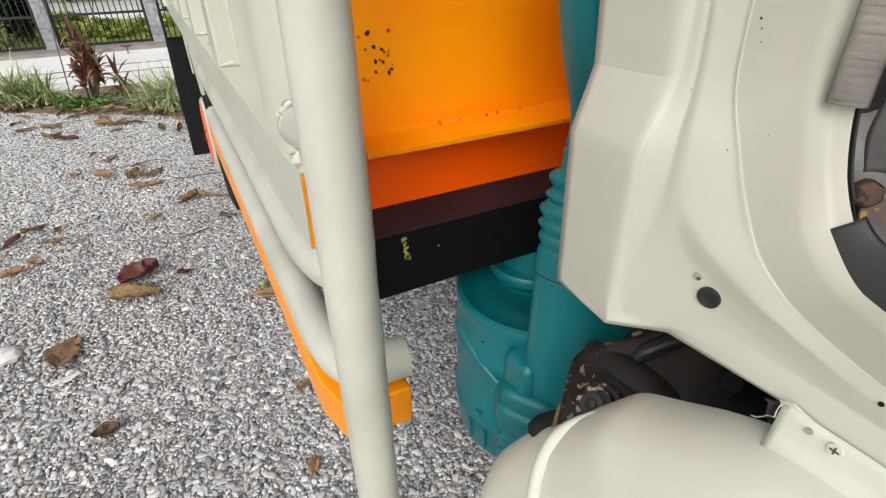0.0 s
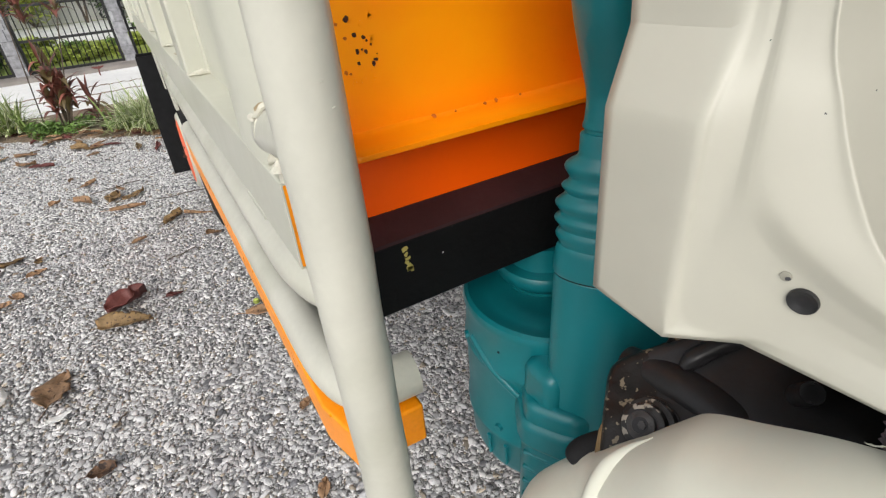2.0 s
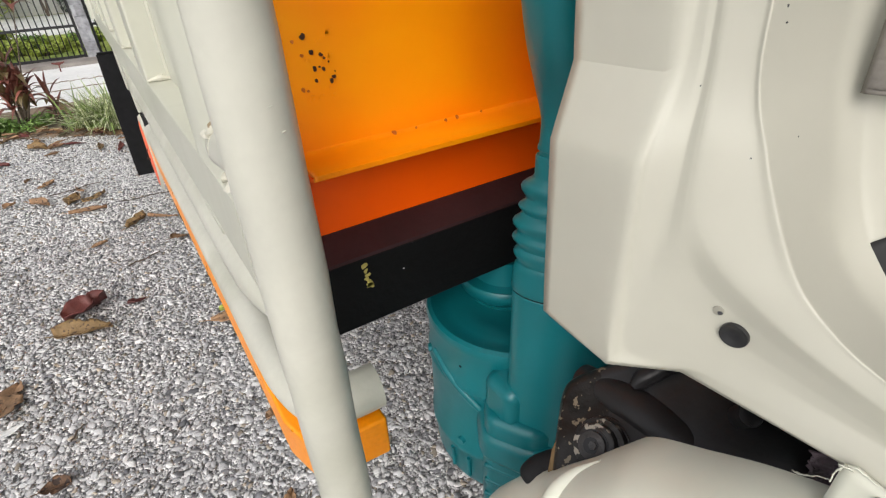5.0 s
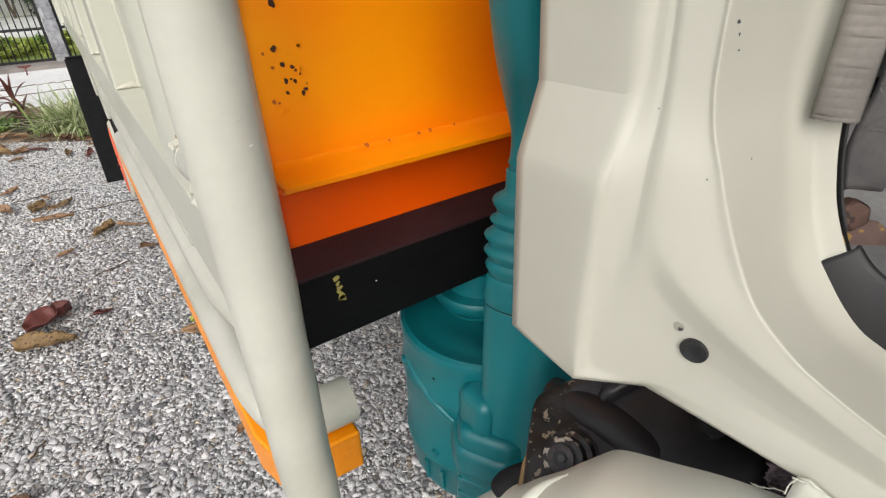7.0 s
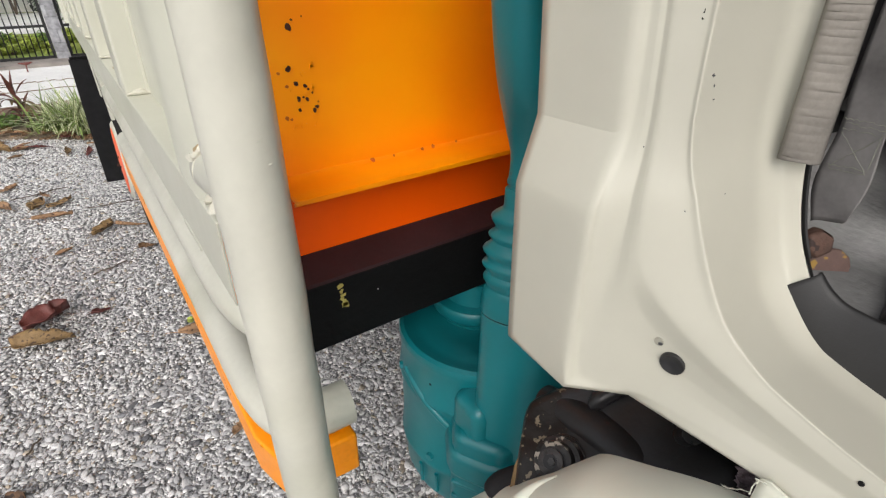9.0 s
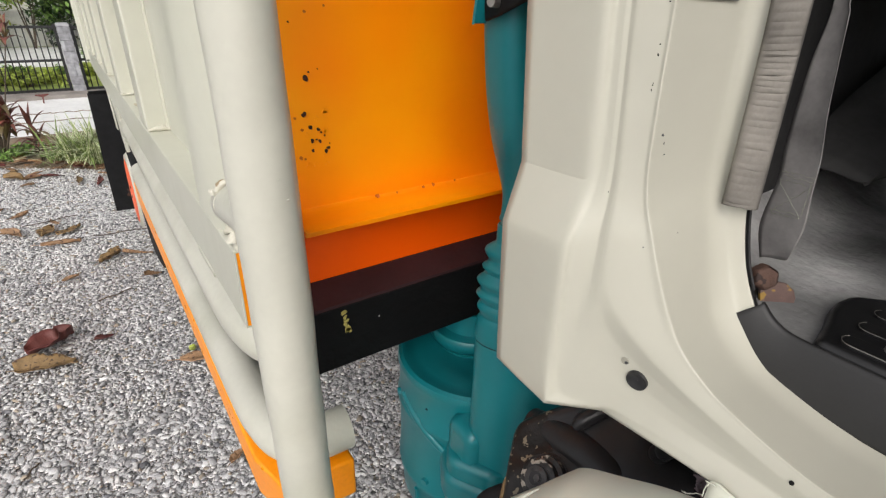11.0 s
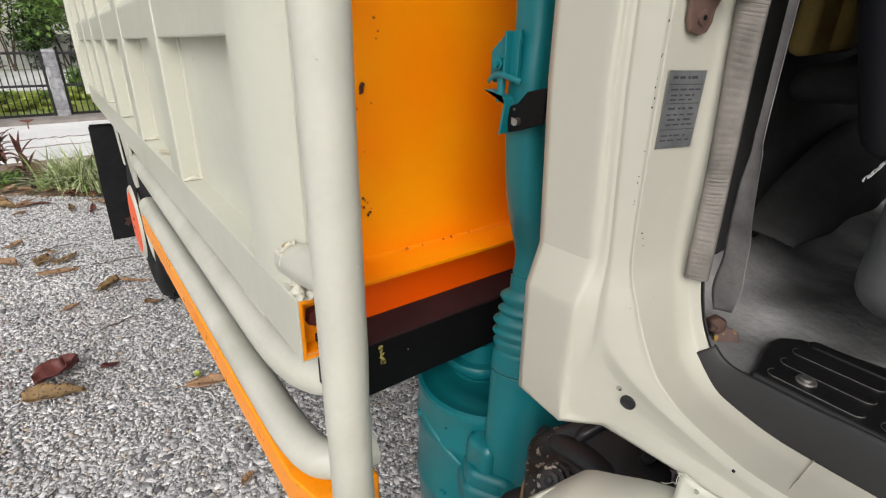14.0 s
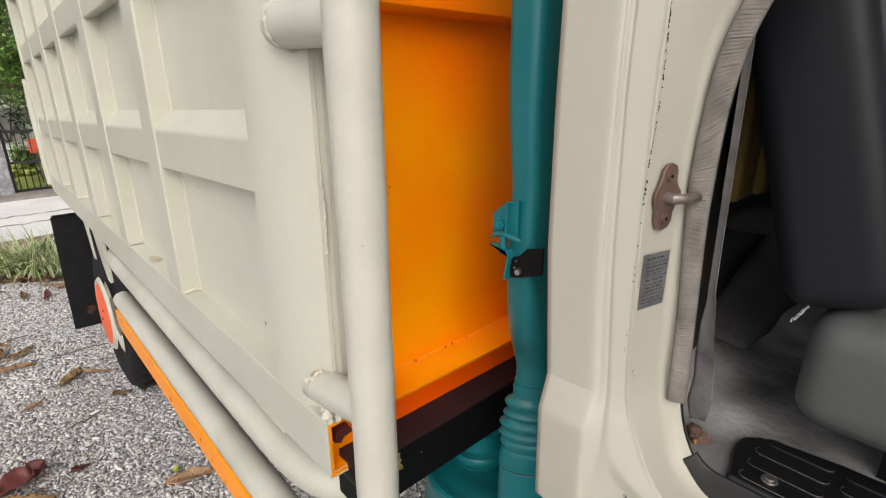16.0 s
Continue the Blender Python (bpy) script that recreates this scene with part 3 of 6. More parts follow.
# rear wheel, hub disc, mud flap
WY, WZ = 2.98, 0.41
tyre_profile = [(0.20, 0.0), (0.24, -0.012), (0.33, -0.018), (0.385, -0.004), (0.405, 0.022), (0.41, 0.05), (0.41, 0.17), (0.385, 0.21), (0.24, 0.215), (0.20, 0.20)]
rows = [[(0.165 + h, WY + r * math.cos(2 * math.pi * k / 56), WZ + r * math.sin(2 * math.pi * k / 56)) for k in range(56)] for r, h in tyre_profile]
bm = loft_bm(rows, True)
wheel = part("rear_wheel", bm, RUBBER, truck, "worn black truck tyre")
bm = bmesh.new()
for k in range(60):
    a = 2 * math.pi * k / 60
    m = Matrix.Translation((0.26, WY, WZ)) @ Matrix.Rotation(a, 4, "X") @ Matrix.Translation((0, 0, 0.410)) @ Matrix.Rotation(0.4 if k % 2 else -0.4, 4, "Z") @ Matrix.Diagonal((0.15, 0.022, 0.018, 1))
    bmesh.ops.create_cube(bm, size=1, matrix=m)
part("tread", bm, RUBBER, wheel, smooth=False)
rows = [[(0.17 + h, WY + r * math.cos(2 * math.pi * k / 40), WZ + r * math.sin(2 * math.pi * k / 40)) for k in range(40)] for r, h in ((0.205, 0.0), (0.19, 0.03), (0.12, 0.05), (0.11, 0.0), (0.001, 0.0))]
part("rim", loft_bm(rows, True), BOX, wheel)
# Unseen wheels and axles, added to complete the truck and darken beneath it.
for x, y in ((0.300, -0.32), (1.55, -0.32), (1.65, WY)):
    axle_wheel = new("wheel", wheel.data)
    axle_wheel.parent = truck
    axle_wheel.matrix_parent_inverse = Matrix.Translation(-truck.location)
    axle_wheel.location = (x - 0.165, y - WY, 0)
part("axle", tube_bm([(0.3, WY, WZ), (1.75, WY, WZ)], 0.06, 14), BLACK, truck)
part("axle", tube_bm([(0.4, -0.32, WZ), (1.7, -0.32, WZ)], 0.045, 14), BLACK, truck)
hub = part("marker_disc", disc_bm((0.120, 2.83, 0.50), (-1, 0.0, 0.02), 0.190, 0.012, 48), BOX, truck, "round orange marker disc with a pale rim")
part("marker_face", disc_bm((0.1075, 2.83, 0.50), (-1, 0, 0.02), 0.158, 0.003, 48), FLUO, hub, "fluorescent orange face")
for dy, dz in ((-0.03, 0.03), (0.04, -0.04)):
    part("rivet", disc_bm((0.104, 2.83 + dy, 0.50 + dz), (-1, 0, 0), 0.006, 0.003, 10), BLACK, hub)
flap = part("mud_flap", prism_bm([(0.040, 0.865), (0.30, 0.872), (0.30, 0.150), (0.026, 0.155), (0.030, 0.5)], "y", 3.56, 3.572), RUBBER, truck, "black rubber mud flap", bevel=0.002)
part("flap_rim", box_bm(0.046, 0.30, 3.556, 3.578, 0.862, 0.876), BLACK, flap, bevel=0.003)
part("flap_stain", disc_bm((0.13, 3.5595, 0.26), (0, -1, 0), 0.022, 0.0008, 14, 0.5, 5), mat("flap_rust_stain", (0.075, 0.030, 0.018), 0.8, vary=0.4, scale=25), flap)
part("inner_arch", box_bm(0.17, 0.60, 2.3, 3.6, 0.90, 0.93), BLACK, truck, smooth=False)

# ---- teal air intake ----
DX, DY = 0.458, 0.536
drum = part("air_cleaner", turned_bm([(0.001, 0.858), (0.058, 0.860), (0.066, 0.866), (0.100, 0.869), (0.114, 0.8715), (0.121, 0.8750), (0.128, 0.877), (0.134, 0.874), (0.136, 0.866), (0.133, 0.858), (0.133, 0.80), (0.136, 0.794), (0.136, 0.786), (0.133, 0.78),
             (0.132, 0.66), (0.135, 0.655), (0.135, 0.644), (0.131, 0.638), (0.128, 0.585), (0.120, 0.562), (0.001, 0.556)], (DX, DY), 56), TEAL, truck, "teal painted drum air cleaner", )
part("outlet_cap", turned_bm([(0.048, 0.856), (0.050, 0.860), (0.064, 0.868), (0.071, 0.876), (0.0725, 0.890), (0.069, 0.895), (0.052, 0.897), (0.050, 0.935), (0.001, 0.936)], (0.476, 0.580), 40), TEAL, drum)
part("cap_seat", turned_bm([(0.055, 0.857), (0.060, 0.857), (0.061, 0.862), (0.055, 0.864)], (0.476, 0.580), 40), TEAL, drum)
for k in range(4):
    a = math.radians(158 + 38 * k)
    part("clip_lug", disc_bm((DX + 0.132 * math.cos(a), DY + 0.132 * math.sin(a), 0.80 - 0.13 * (k % 2)), (math.cos(a), math.sin(a), 0), 0.007, 0.006, 8), TEAL, drum)
part("drum_ridge", tube_bm(spline([(DX + 0.1325 * math.cos(radians(a)), DY + 0.1325 * math.sin(radians(a)), z) for a, z in ((168, 0.815), (190, 0.790), (214, 0.755), (238, 0.722), (262, 0.700))], 6), 0.0075, 12, flat=0.7), TEAL, drum)
for k in range(5):
    a = radians(186 + 15 * k)
    part("drum_rib", tube_bm([(DX + 0.129 * math.cos(a), DY + 0.129 * math.sin(a), 0.585), (DX + 0.132 * math.cos(a), DY + 0.132 * math.sin(a), 0.632)], 0.0035, 8), TEAL, drum)
for k in range(3):
    a = math.radians(196 + 22 * k)
    part("drum_chip", disc_bm((DX + 0.1325 * math.cos(a), DY + 0.1325 * math.sin(a), 0.83 - 0.03 * k), (math.cos(a), math.sin(a), 0), 0.0022, 0.0008, 7, 0.4, k), BLACK, drum)

PX, PY = 0.384, 0.386


def squash(bm, f=0.5):
    """Flatten towards the pipe's axis across its narrow side."""
    for v in bm.verts:
        d = 0.79 * (v.co.x - PX) + 0.61 * (v.co.y - PY)
        v.co.x -= (1 - f) * d * 0.79
        v.co.y -= (1 - f) * d * 0.61
    return bm


pipe = part("intake_pipe", squash(turned_bm([(0.001, 0.80), (0.043, 0.80), (0.0440, 1.003), (0.0476, 1.0065), (0.0484, 1.010), (0.0482, 1.022), (0.0472, 1.034), (0.0460, 1.040), (0.043, 1.0435)], (PX, PY), 48)), TEAL, truck, "teal air intake pipe with bellows")


def stadium(r, far):
    return [(PX + r * math.cos(math.radians(90 + 9 * k)), PY + r * math.sin(math.radians(90 + 9 * k))) for k in range(21)] + [(far, PY - r), (far, PY + r)]


part("intake_body", squash(prism_bm(stadium(0.0472, 0.86), "z", 0.70, 1.0040)), TEAL, pipe, bevel=0.002)
part("joint_line", squash(prism_bm(stadium(0.0466, 0.85), "z", 1.0040, 1.0066)), BLACK, pipe)
prof = [(0.0425, 1.042)]
for zv, zr, r, v in ((1.0435, 1.0562, 0.0478, 0.0420), (1.0660, 1.0745, 0.0500, 0.0445), (1.0830, 1.0932, 0.0500, 0.0440), (1.1050, 1.1125, 0.0446, 0.0395), (1.1220, 1.1340, 0.0428, 0.0365)):
    d = zr - zv
    prof += [(v, zv), (r - 0.0035, zr - 0.62 * d), (r - 0.0008, zr - 0.28 * d), (r, zr), (r - 0.0012, zr + 0.25 * d), (r - 0.0050, zr + 0.55 * d)]
prof += [(0.0315, 1.1445), (0.0298, 1.148), (0.0298, 1.167), (0.0288, 1.1688), (0.0262, 1.1692), (0.0262, 1.1730), (0.0282, 1.1738), (0.0285, 1.1765), (0.0270, 1.181)]
part("bellows", squash(turned_bm(prof, (PX, PY), 48)), TEAL, pipe)
rows = []
for z, x0, x1, y0, y1, rr in ((1.178, 0.357, 0.411, 0.359, 0.413, 0.0265), (1.205, 0.356, 0.413, 0.357, 0.412, 0.0265), (1.235, 0.348, 0.426, 0.350, 0.415, 0.028), (1.28, 0.331, 0.442, 0.348, 0.410, 0.026), (1.34, 0.316, 0.455, 0.347, 0.400, 0.018),
                           (1.42, 0.307, 0.460, 0.348, 0.394, 0.014), (1.50, 0.310, 0.462, 0.349, 0.393, 0.014), (1.56, 0.306, 0.464, 0.350, 0.396, 0.014), (1.70, 0.302, 0.466, 0.350, 0.400, 0.014), (2.3, 0.300, 0.468, 0.350, 0.402, 0.014)):
    ring = []
    for cx, cy, a0 in ((x1 - rr, y1 - rr, 0), (x0 + rr, y1 - rr, 90), (x0 + rr, y0 + rr, 180), (x1 - rr, y0 + rr, 270)):
        ring += [(cx + rr * math.cos(math.radians(a0 + 15 * k)), cy + rr * math.sin(math.radians(a0 + 15 * k)), z) for k in range(7)]
    if z < 1.24:
        f = 0.5 if z < 1.22 else 0.75
        ring = [(x - (1 - f) * 0.79 * (0.79 * (x - PX) + 0.61 * (y - PY)), y - (1 - f) * 0.61 * (0.79 * (x - PX) + 0.61 * (y - PY)), h) for x, y, h in ring]
    rows.append(ring)
dense = [spline([row[k] for row in rows], 5) for k in range(len(rows[0]))]
part("duct", loft_bm([[d[i] for d in dense] for i in range(len(dense[0]))], True), TEAL, pipe, "flat teal plastic intake duct")
clip = part("duct_clip", prism_bm([(0.366, 1.489), (0.386, 1.485), (0.4085, 1.466), (0.4085, 1.436), (0.402, 1.432), (0.384, 1.441), (0.366, 1.437)], "x", 0.300, 0.305), TEAL, pipe, "folded teal steel duct clip", bevel=0.0012)
part("clip_lip", tube_bm(spline([(0.296, 0.406, 1.4335), (0.293, 0.396, 1.4400), (0.292, 0.384, 1.4430), (0.293, 0.370, 1.4410), (0.297, 0.356, 1.4375)], 5), 0.0030, 8, flat=0.5), TEAL, clip)
part("clip_fold", prism_bm([(0.381, 1.440), (0.381, 1.486), (0.3775, 1.487), (0.3775, 1.440)], "x", 0.292, 0.302), TEAL, clip, bevel=0.001)
part("washer", disc_bm((0.300, 0.391, 1.4535), (-1, -0.2, 0), 0.0105, 0.0022, 22), TEAL, clip)
part("bolt", disc_bm((0.298, 0.3905, 1.4535), (-1, -0.2, 0), 0.0072, 0.0065, 6), TEAL, clip)
part("bolt_tip", disc_bm((0.2915, 0.389, 1.4535), (-1, -0.2, 0), 0.0040, 0.005, 12), TEAL, clip)
part("stud", tube_bm([(0.298, 0.387, 1.441), (0.298, 0.387, 1.414)], 0.0048, 12), TEAL, clip)
part("clip_flange", prism_bm([(0.4055, 1.4255), (0.392, 1.4240), (0.376, 1.4215), (0.373, 1.4140), (0.378, 1.3800), (0.3765, 1.3800), (0.3710, 1.4120), (0.3740, 1.4185), (0.392, 1.4200), (0.406, 1.4235)], "x", 0.291, 0.304), TEAL, clip, bevel=0.0008)
bracket = part("black_bracket", prism_bm([(0.3770, 1.4090), (0.3610, 1.4155), (0.3485, 1.4285), (0.322, 1.4360), (0.322, 1.399), (0.3541, 1.3873), (0.3727, 1.3815)], "x", 0.299, 0.304), BLACK, pipe, "small black steel bracket", bevel=0.002)
part("stud", disc_bm((0.299, 0.3570, 1.3965), (-1, -0.25, 0.05), 0.0042, 0.009, 14), STEEL, bracket)
for y, z in ((0.3640, 1.4085), (0.3660, 1.3985)):
    part("rivet", disc_bm((0.299, y, z), (-1, 0, 0), 0.0016, 0.001, 10), STEEL, bracket)
lower = part("resonator_box", prism_bm([(0.318, 0.425), (0.352, 0.365), (0.440, 0.350), (0.470, 0.42), (0.44, 0.46), (0.35, 0.47)], "z", 0.50, 0.800), TEAL, truck, "ribbed teal plastic resonator box", bevel=0.014)
for k in range(5):
    z = 0.70 - 0.033 * k
    part("box_rib", prism_bm([(0.3165, 0.4255), (0.3515, 0.3635), (0.440, 0.3485), (0.44, 0.356), (0.356, 0.371), (0.324, 0.43)], "z", z - 0.004, z + 0.004), TEAL, lower, bevel=0.0035)
part("lower_shoulder", prism_bm([(0.310, 0.425), (0.346, 0.357), (0.440, 0.340), (0.470, 0.42), (0.44, 0.47), (0.343, 0.478)], "z", 0.715, 0.772), TEAL, lower, bevel=0.016)
part("shoulder", unwarp(box_bm(0.336, 0.41, 0.395, 0.458, 0.765, 0.852), 0.002, 20), TEAL, lower, bevel=0.018)

# ---- black cab mount under the pillar ----
HUB = Vector((0.284, 0.2325, 0.980))                        # middle of the bush's face
OUT = Vector((-0.545, -0.357, 0.760)).normalized()
ASIDE = Matrix.Rotation(radians(13), 3, OUT) @ Vector((0, 0, 1)).cross(OUT).normalized()
RISE = OUT.cross(ASIDE)


def at_mount(u, v, depth):
    """A point on the mount: aside, upwards and behind the bush's face."""
    return HUB + 0.86 * (ASIDE * u + RISE * v) - OUT * depth


def mount_arm(outline, mid, layers, lean):
    """A forged arm end: one outline in layers, the front ones drawn in so that the edges round off."""
    rows = []
    for depth, size in layers:
        rows.append([at_mount(mid[0] + (u - mid[0]) * size, mid[1] + (v - mid[1]) * size, depth + 0.30 * max(v, 0.0) - lean * u) for u, v in outline])
    bm = loft_bm(rows, closed=True)
    bm.faces.new([v for v in bm.verts][:len(outline)])
    bmesh.ops.recalc_face_normals(bm, faces=bm.faces)
    return bm


edge = spline([(-0.048, -0.060), (-0.042, -0.030), (-0.0375, 0.010), (-0.0340, 0.040), (-0.0310, 0.054), (-0.0220, 0.0665), (-0.004, 0.077), (0.030, 0.090), (0.100, 0.112), (0.200, 0.110), (0.260, 0.060), (0.260, -0.040), (0.120, -0.060), (0.030, -0.075)], 5)
mount = part("cab_mount", unwarp(mount_arm(edge, (0.03, 0.012), [(0.013, 0.55), (0.0135, 0.80), (0.015, 0.90), (0.019, 0.96), (0.027, 0.99), (0.045, 1.0), (0.090, 1.0)], 0.22), 0.0016, 30, 5), SLICK, truck, "grimy black cab mount arm with flaked paint")
cheek = [(u if u < 0.030 else 0.030 + (u - 0.030) * 0.22, v) for u, v in edge]
part("arm_end", unwarp(mount_arm(cheek, (0.0, 0.012), [(0.0115, 0.55), (0.0122, 0.82), (0.014, 0.92), (0.018, 0.975), (0.026, 1.002), (0.044, 1.005), (0.060, 1.005)], 0.06), 0.0012, 60, 9), CRUST, mount, "arm end with flaked paint")
part("arm_neck", tube_bm(spline([at_mount(-0.010, 0.070, 0.066), at_mount(0.030, 0.046, 0.041), at_mount(0.070, 0.018, 0.024), at_mount(0.14, -0.04, 0.006)], 6), [0.016 + 0.0006 * k for k in range(19)], 24), SLICK, mount, "smooth black neck of the arm")
part("arm_boss", tube_bm([Vector((0.350, 0.154, 1.049)) + OUT * h for h in (-0.030, 0.0, 0.003, 0.003, -0.002)], [0.0090, 0.0086, 0.0078, 0.0060, 0.0055], 24), SLICK, mount, "hollow black boss on the arm")
part("arm_bar", tube_bm(spline([at_mount(0.042, 0.060, 0.026), at_mount(0.060, 0.074, 0.024), at_mount(0.10, 0.090, 0.024), at_mount(0.20, 0.10, 0.036)], 5), [0.0040, 0.0062, 0.0070] + [0.0085] * 13, 18), SLICK, mount, "black round bar with a worn end")
FACE = (OUT - 0.42 * ASIDE + 0.05 * RISE).normalized()
AXIS = FACE.to_track_quat("Z", "Y").to_matrix()
part("mount_bush", tube_bm([HUB + FACE * h for h in (-0.034, -0.030, -0.010, -0.0085, -0.003, -0.001, 0.0)], [0.0310, 0.0245, 0.0237, 0.0193, 0.0191, 0.0185, 0.0168], 40), SCUFF, mount, "rubber bush with worn paint")
part("bush_flange", tube_bm([HUB + FACE * h for h in (-0.036, -0.0325, -0.031)], [0.0331, 0.0331, 0.0318], 40), SCUFF, mount, "worn steel flange behind the bush")
for back, radius, fat in ((-0.0195, 0.0245, 0.0012), (-0.0260, 0.0258, 0.0012)):
    part("bush_fold", tube_bm([HUB + FACE * back + AXIS @ Vector((radius * math.cos(a), radius * math.sin(a), 0)) for a in [math.tau * k / 40 for k in range(41)]], fat, 8), SLICK, mount)
part("bush_groove", tube_bm([HUB + FACE * h for h in (-0.0005, 0.0004)], [0.0138, 0.0136], 36), SLICK, mount)
part("bush_ring", tube_bm([HUB + FACE * h for h in (0.0, 0.0030, 0.0036)], [0.0122, 0.0119, 0.0108], 32), DULL, mount)
part("bush_core", tube_bm([HUB + FACE * h for h in (0.0034, 0.0040)], [0.0069, 0.0067], 24), SLICK, mount)
part("bush_bolt", tube_bm([HUB + FACE * h + ASIDE * 0.002 for h in (0.0036, 0.0062)], [0.0041, 0.0036], 6), DULL, mount)
part("mount_pad", unwarp(tube_bm(spline([at_mount(-0.006, -0.030, 0.045), at_mount(-0.032, -0.025, 0.045), at_mount(-0.050, -0.029, 0.046), at_mount(-0.064, -0.038, 0.048), at_mount(-0.070, -0.046, 0.050)], 4), [0.016] * 8 + [0.016, 0.016, 0.016, 0.0155, 0.015, 0.014, 0.012, 0.009, 0.003], 20), 0.0015, 50), RUBBER, mount)
part("rust_bracket", prism_bm([(-0.040, -0.026), (-0.020, -0.026), (-0.021, 0.004), (-0.029, 0.009), (-0.036, -0.006)], "z", 0, 0.004), TANRUST, mount, "tan rusted bracket", bevel=0.001).data.transform(Matrix.Translation(HUB - OUT * 0.026) @ Matrix((ASIDE, RISE, OUT)).transposed().to_4x4())
# Black sheet added behind the mount to darken the gap above the mudguard.
part("splash_panel", box_bm(0.600, 0.610, -0.70, 0.300, 0.55, 1.145), BLACK, truck, smooth=False)
part("wheel_well", loft_bm([[(x, 0.33 * math.sin(a) - 0.02, 0.72 + 0.36 * math.cos(a)) for a in [math.radians(-80 + 8 * k) for k in range(21)]] for x in (0.44, 1.6)]), BLACK, truck, smooth=True)

# ---- cab: door pillar and sill pressed from one sheet ----
# Lines of the pressing from the rear edge inwards to the door opening; each runs down the pillar and round into the sill.
CREASES = [
    [(0.264, 0.293, 2.2), (0.2655, 0.2945, 1.75), (0.267, 0.296, 1.62), (0.269, 0.294, 1.45), (0.27, 0.282, 1.2885), (0.255, 0.281, 1.2435), (0.2609, 0.2803, 1.1065), (0.254, 0.213, 1.108), (0.2785, 0.1768, 1.116), (0.276, 0.087, 1.128), (0.276, -0.8, 1.128)],
    [(0.2693, 0.233, 2.2), (0.2693, 0.2322, 1.75), (0.2693, 0.232, 1.62), (0.2693, 0.23, 1.45), (0.2712, 0.222, 1.291), (0.2538, 0.219, 1.2475), (0.253, 0.217, 1.15), (0.2518, 0.2105, 1.114), (0.2745, 0.1725, 1.1225), (0.271, 0.083, 1.134), (0.271, -0.8, 1.134)],
    [(0.2755, 0.229, 2.2), (0.2755, 0.2282, 1.75), (0.2755, 0.228, 1.62), (0.2755, 0.224, 1.45), (0.2758, 0.213, 1.3), (0.2592, 0.212, 1.2465), (0.2585, 0.209, 1.165), (0.2598, 0.203, 1.124), (0.273, 0.162, 1.131), (0.2745, 0.08, 1.14), (0.2745, -0.8, 1.14)],
    [(0.277, 0.218, 2.2), (0.277, 0.218, 1.75), (0.277, 0.218, 1.62), (0.2785, 0.211, 1.45), (0.2785, 0.199, 1.305), (0.2715, 0.192, 1.262), (0.268, 0.185, 1.224), (0.2700, 0.166, 1.201), (0.2765, 0.126, 1.178), (0.2805, 0.06, 1.16), (0.2815, -0.8, 1.16)],
    [(0.284, 0.19, 2.2), (0.284, 0.193, 1.75), (0.284, 0.194, 1.62), (0.284, 0.19, 1.45), (0.283, 0.183, 1.305), (0.282, 0.167, 1.259), (0.281, 0.15, 1.226), (0.281, 0.133, 1.202), (0.282, 0.104, 1.1825), (0.283, 0.049, 1.1675), (0.283, -0.8, 1.166)],
    [(0.338, -0.1, 2.2), (0.339, 0.15, 1.75), (0.34, 0.182, 1.62), (0.34, 0.181, 1.45), (0.337, 0.174, 1.312), (0.333, 0.163, 1.266), (0.33, 0.151, 1.232), (0.327, 0.138, 1.204), (0.326, 0.105, 1.178), (0.326, 0.048, 1.165), (0.326, -0.8, 1.165)],
    [(0.349, -0.13, 2.2), (0.349, 0.14, 1.75), (0.35, 0.174, 1.62), (0.349, 0.174, 1.45), (0.347, 0.167, 1.314), (0.346, 0.156, 1.268), (0.345, 0.146, 1.235), (0.344, 0.13, 1.207), (0.344, 0.1, 1.179), (0.344, 0.042, 1.166), (0.344, -0.8, 1.166)],
    [(0.354, -0.16, 2.2), (0.355, 0.124, 1.75), (0.356, 0.1585, 1.62), (0.354, 0.159, 1.45), (0.352, 0.1525, 1.322), (0.351, 0.1485, 1.276), (0.35, 0.138, 1.24), (0.349, 0.1215, 1.211), (0.349, 0.096, 1.181), (0.349, 0.04, 1.167), (0.349, -0.8, 1.167)],
]
# a pressed groove beside the bead, which opens into a dished ramp above the foot of the pillar
DEPTH = ((0.0004, 0.0013, 0.0001),) * 4 + ((0.0004, 0.0012, 0.0001), (0.0028, 0.0038, 0.0012), (0.0014, 0.0010, 0.0), (0.0012, 0.0030, 0.0036), (0.0028, 0.0040, 0.0026)) + ((0.0040, 0.0030, 0.0012),) * 2
grooves = []
for q, share in enumerate((0.34, 0.56, 0.80)):
    grooves.append([tuple(a + (b - a) * share + (DEPTH[k][q] if axis == 0 else 0) for axis, (a, b) in enumerate(zip(p, r))) for k, (p, r) in enumerate(zip(CREASES[2], CREASES[3]))])
CREASES[3:3] = grooves
for at, share, ease in ((8, 0.15, 0.0006), (7, 0.80, 0.0010)):           # lines close beside the ridge keep it narrow round the sill
    CREASES.insert(at, [tuple(a + (b - a) * share + (ease if axis == 0 and k < 7 else 0.0) for axis, (a, b) in enumerate(zip(p, r))) for k, (p, r) in enumerate(zip(CREASES[at - 1], CREASES[at]))])
for c in CREASES:
    x, y, z = c[-2]
    c[-1:] = [(x, y - d, z) for d in (0.065, 0.14, 0.24, 0.40, 0.62, 0.85)]
along = [spline(c, 12, 0.05 if i < 2 else 0.75) for i, c in enumerate(CREASES)]
SKIN = [spline([line[i] for line in along], 8, 0.45) for i in range(len(along[0]))]
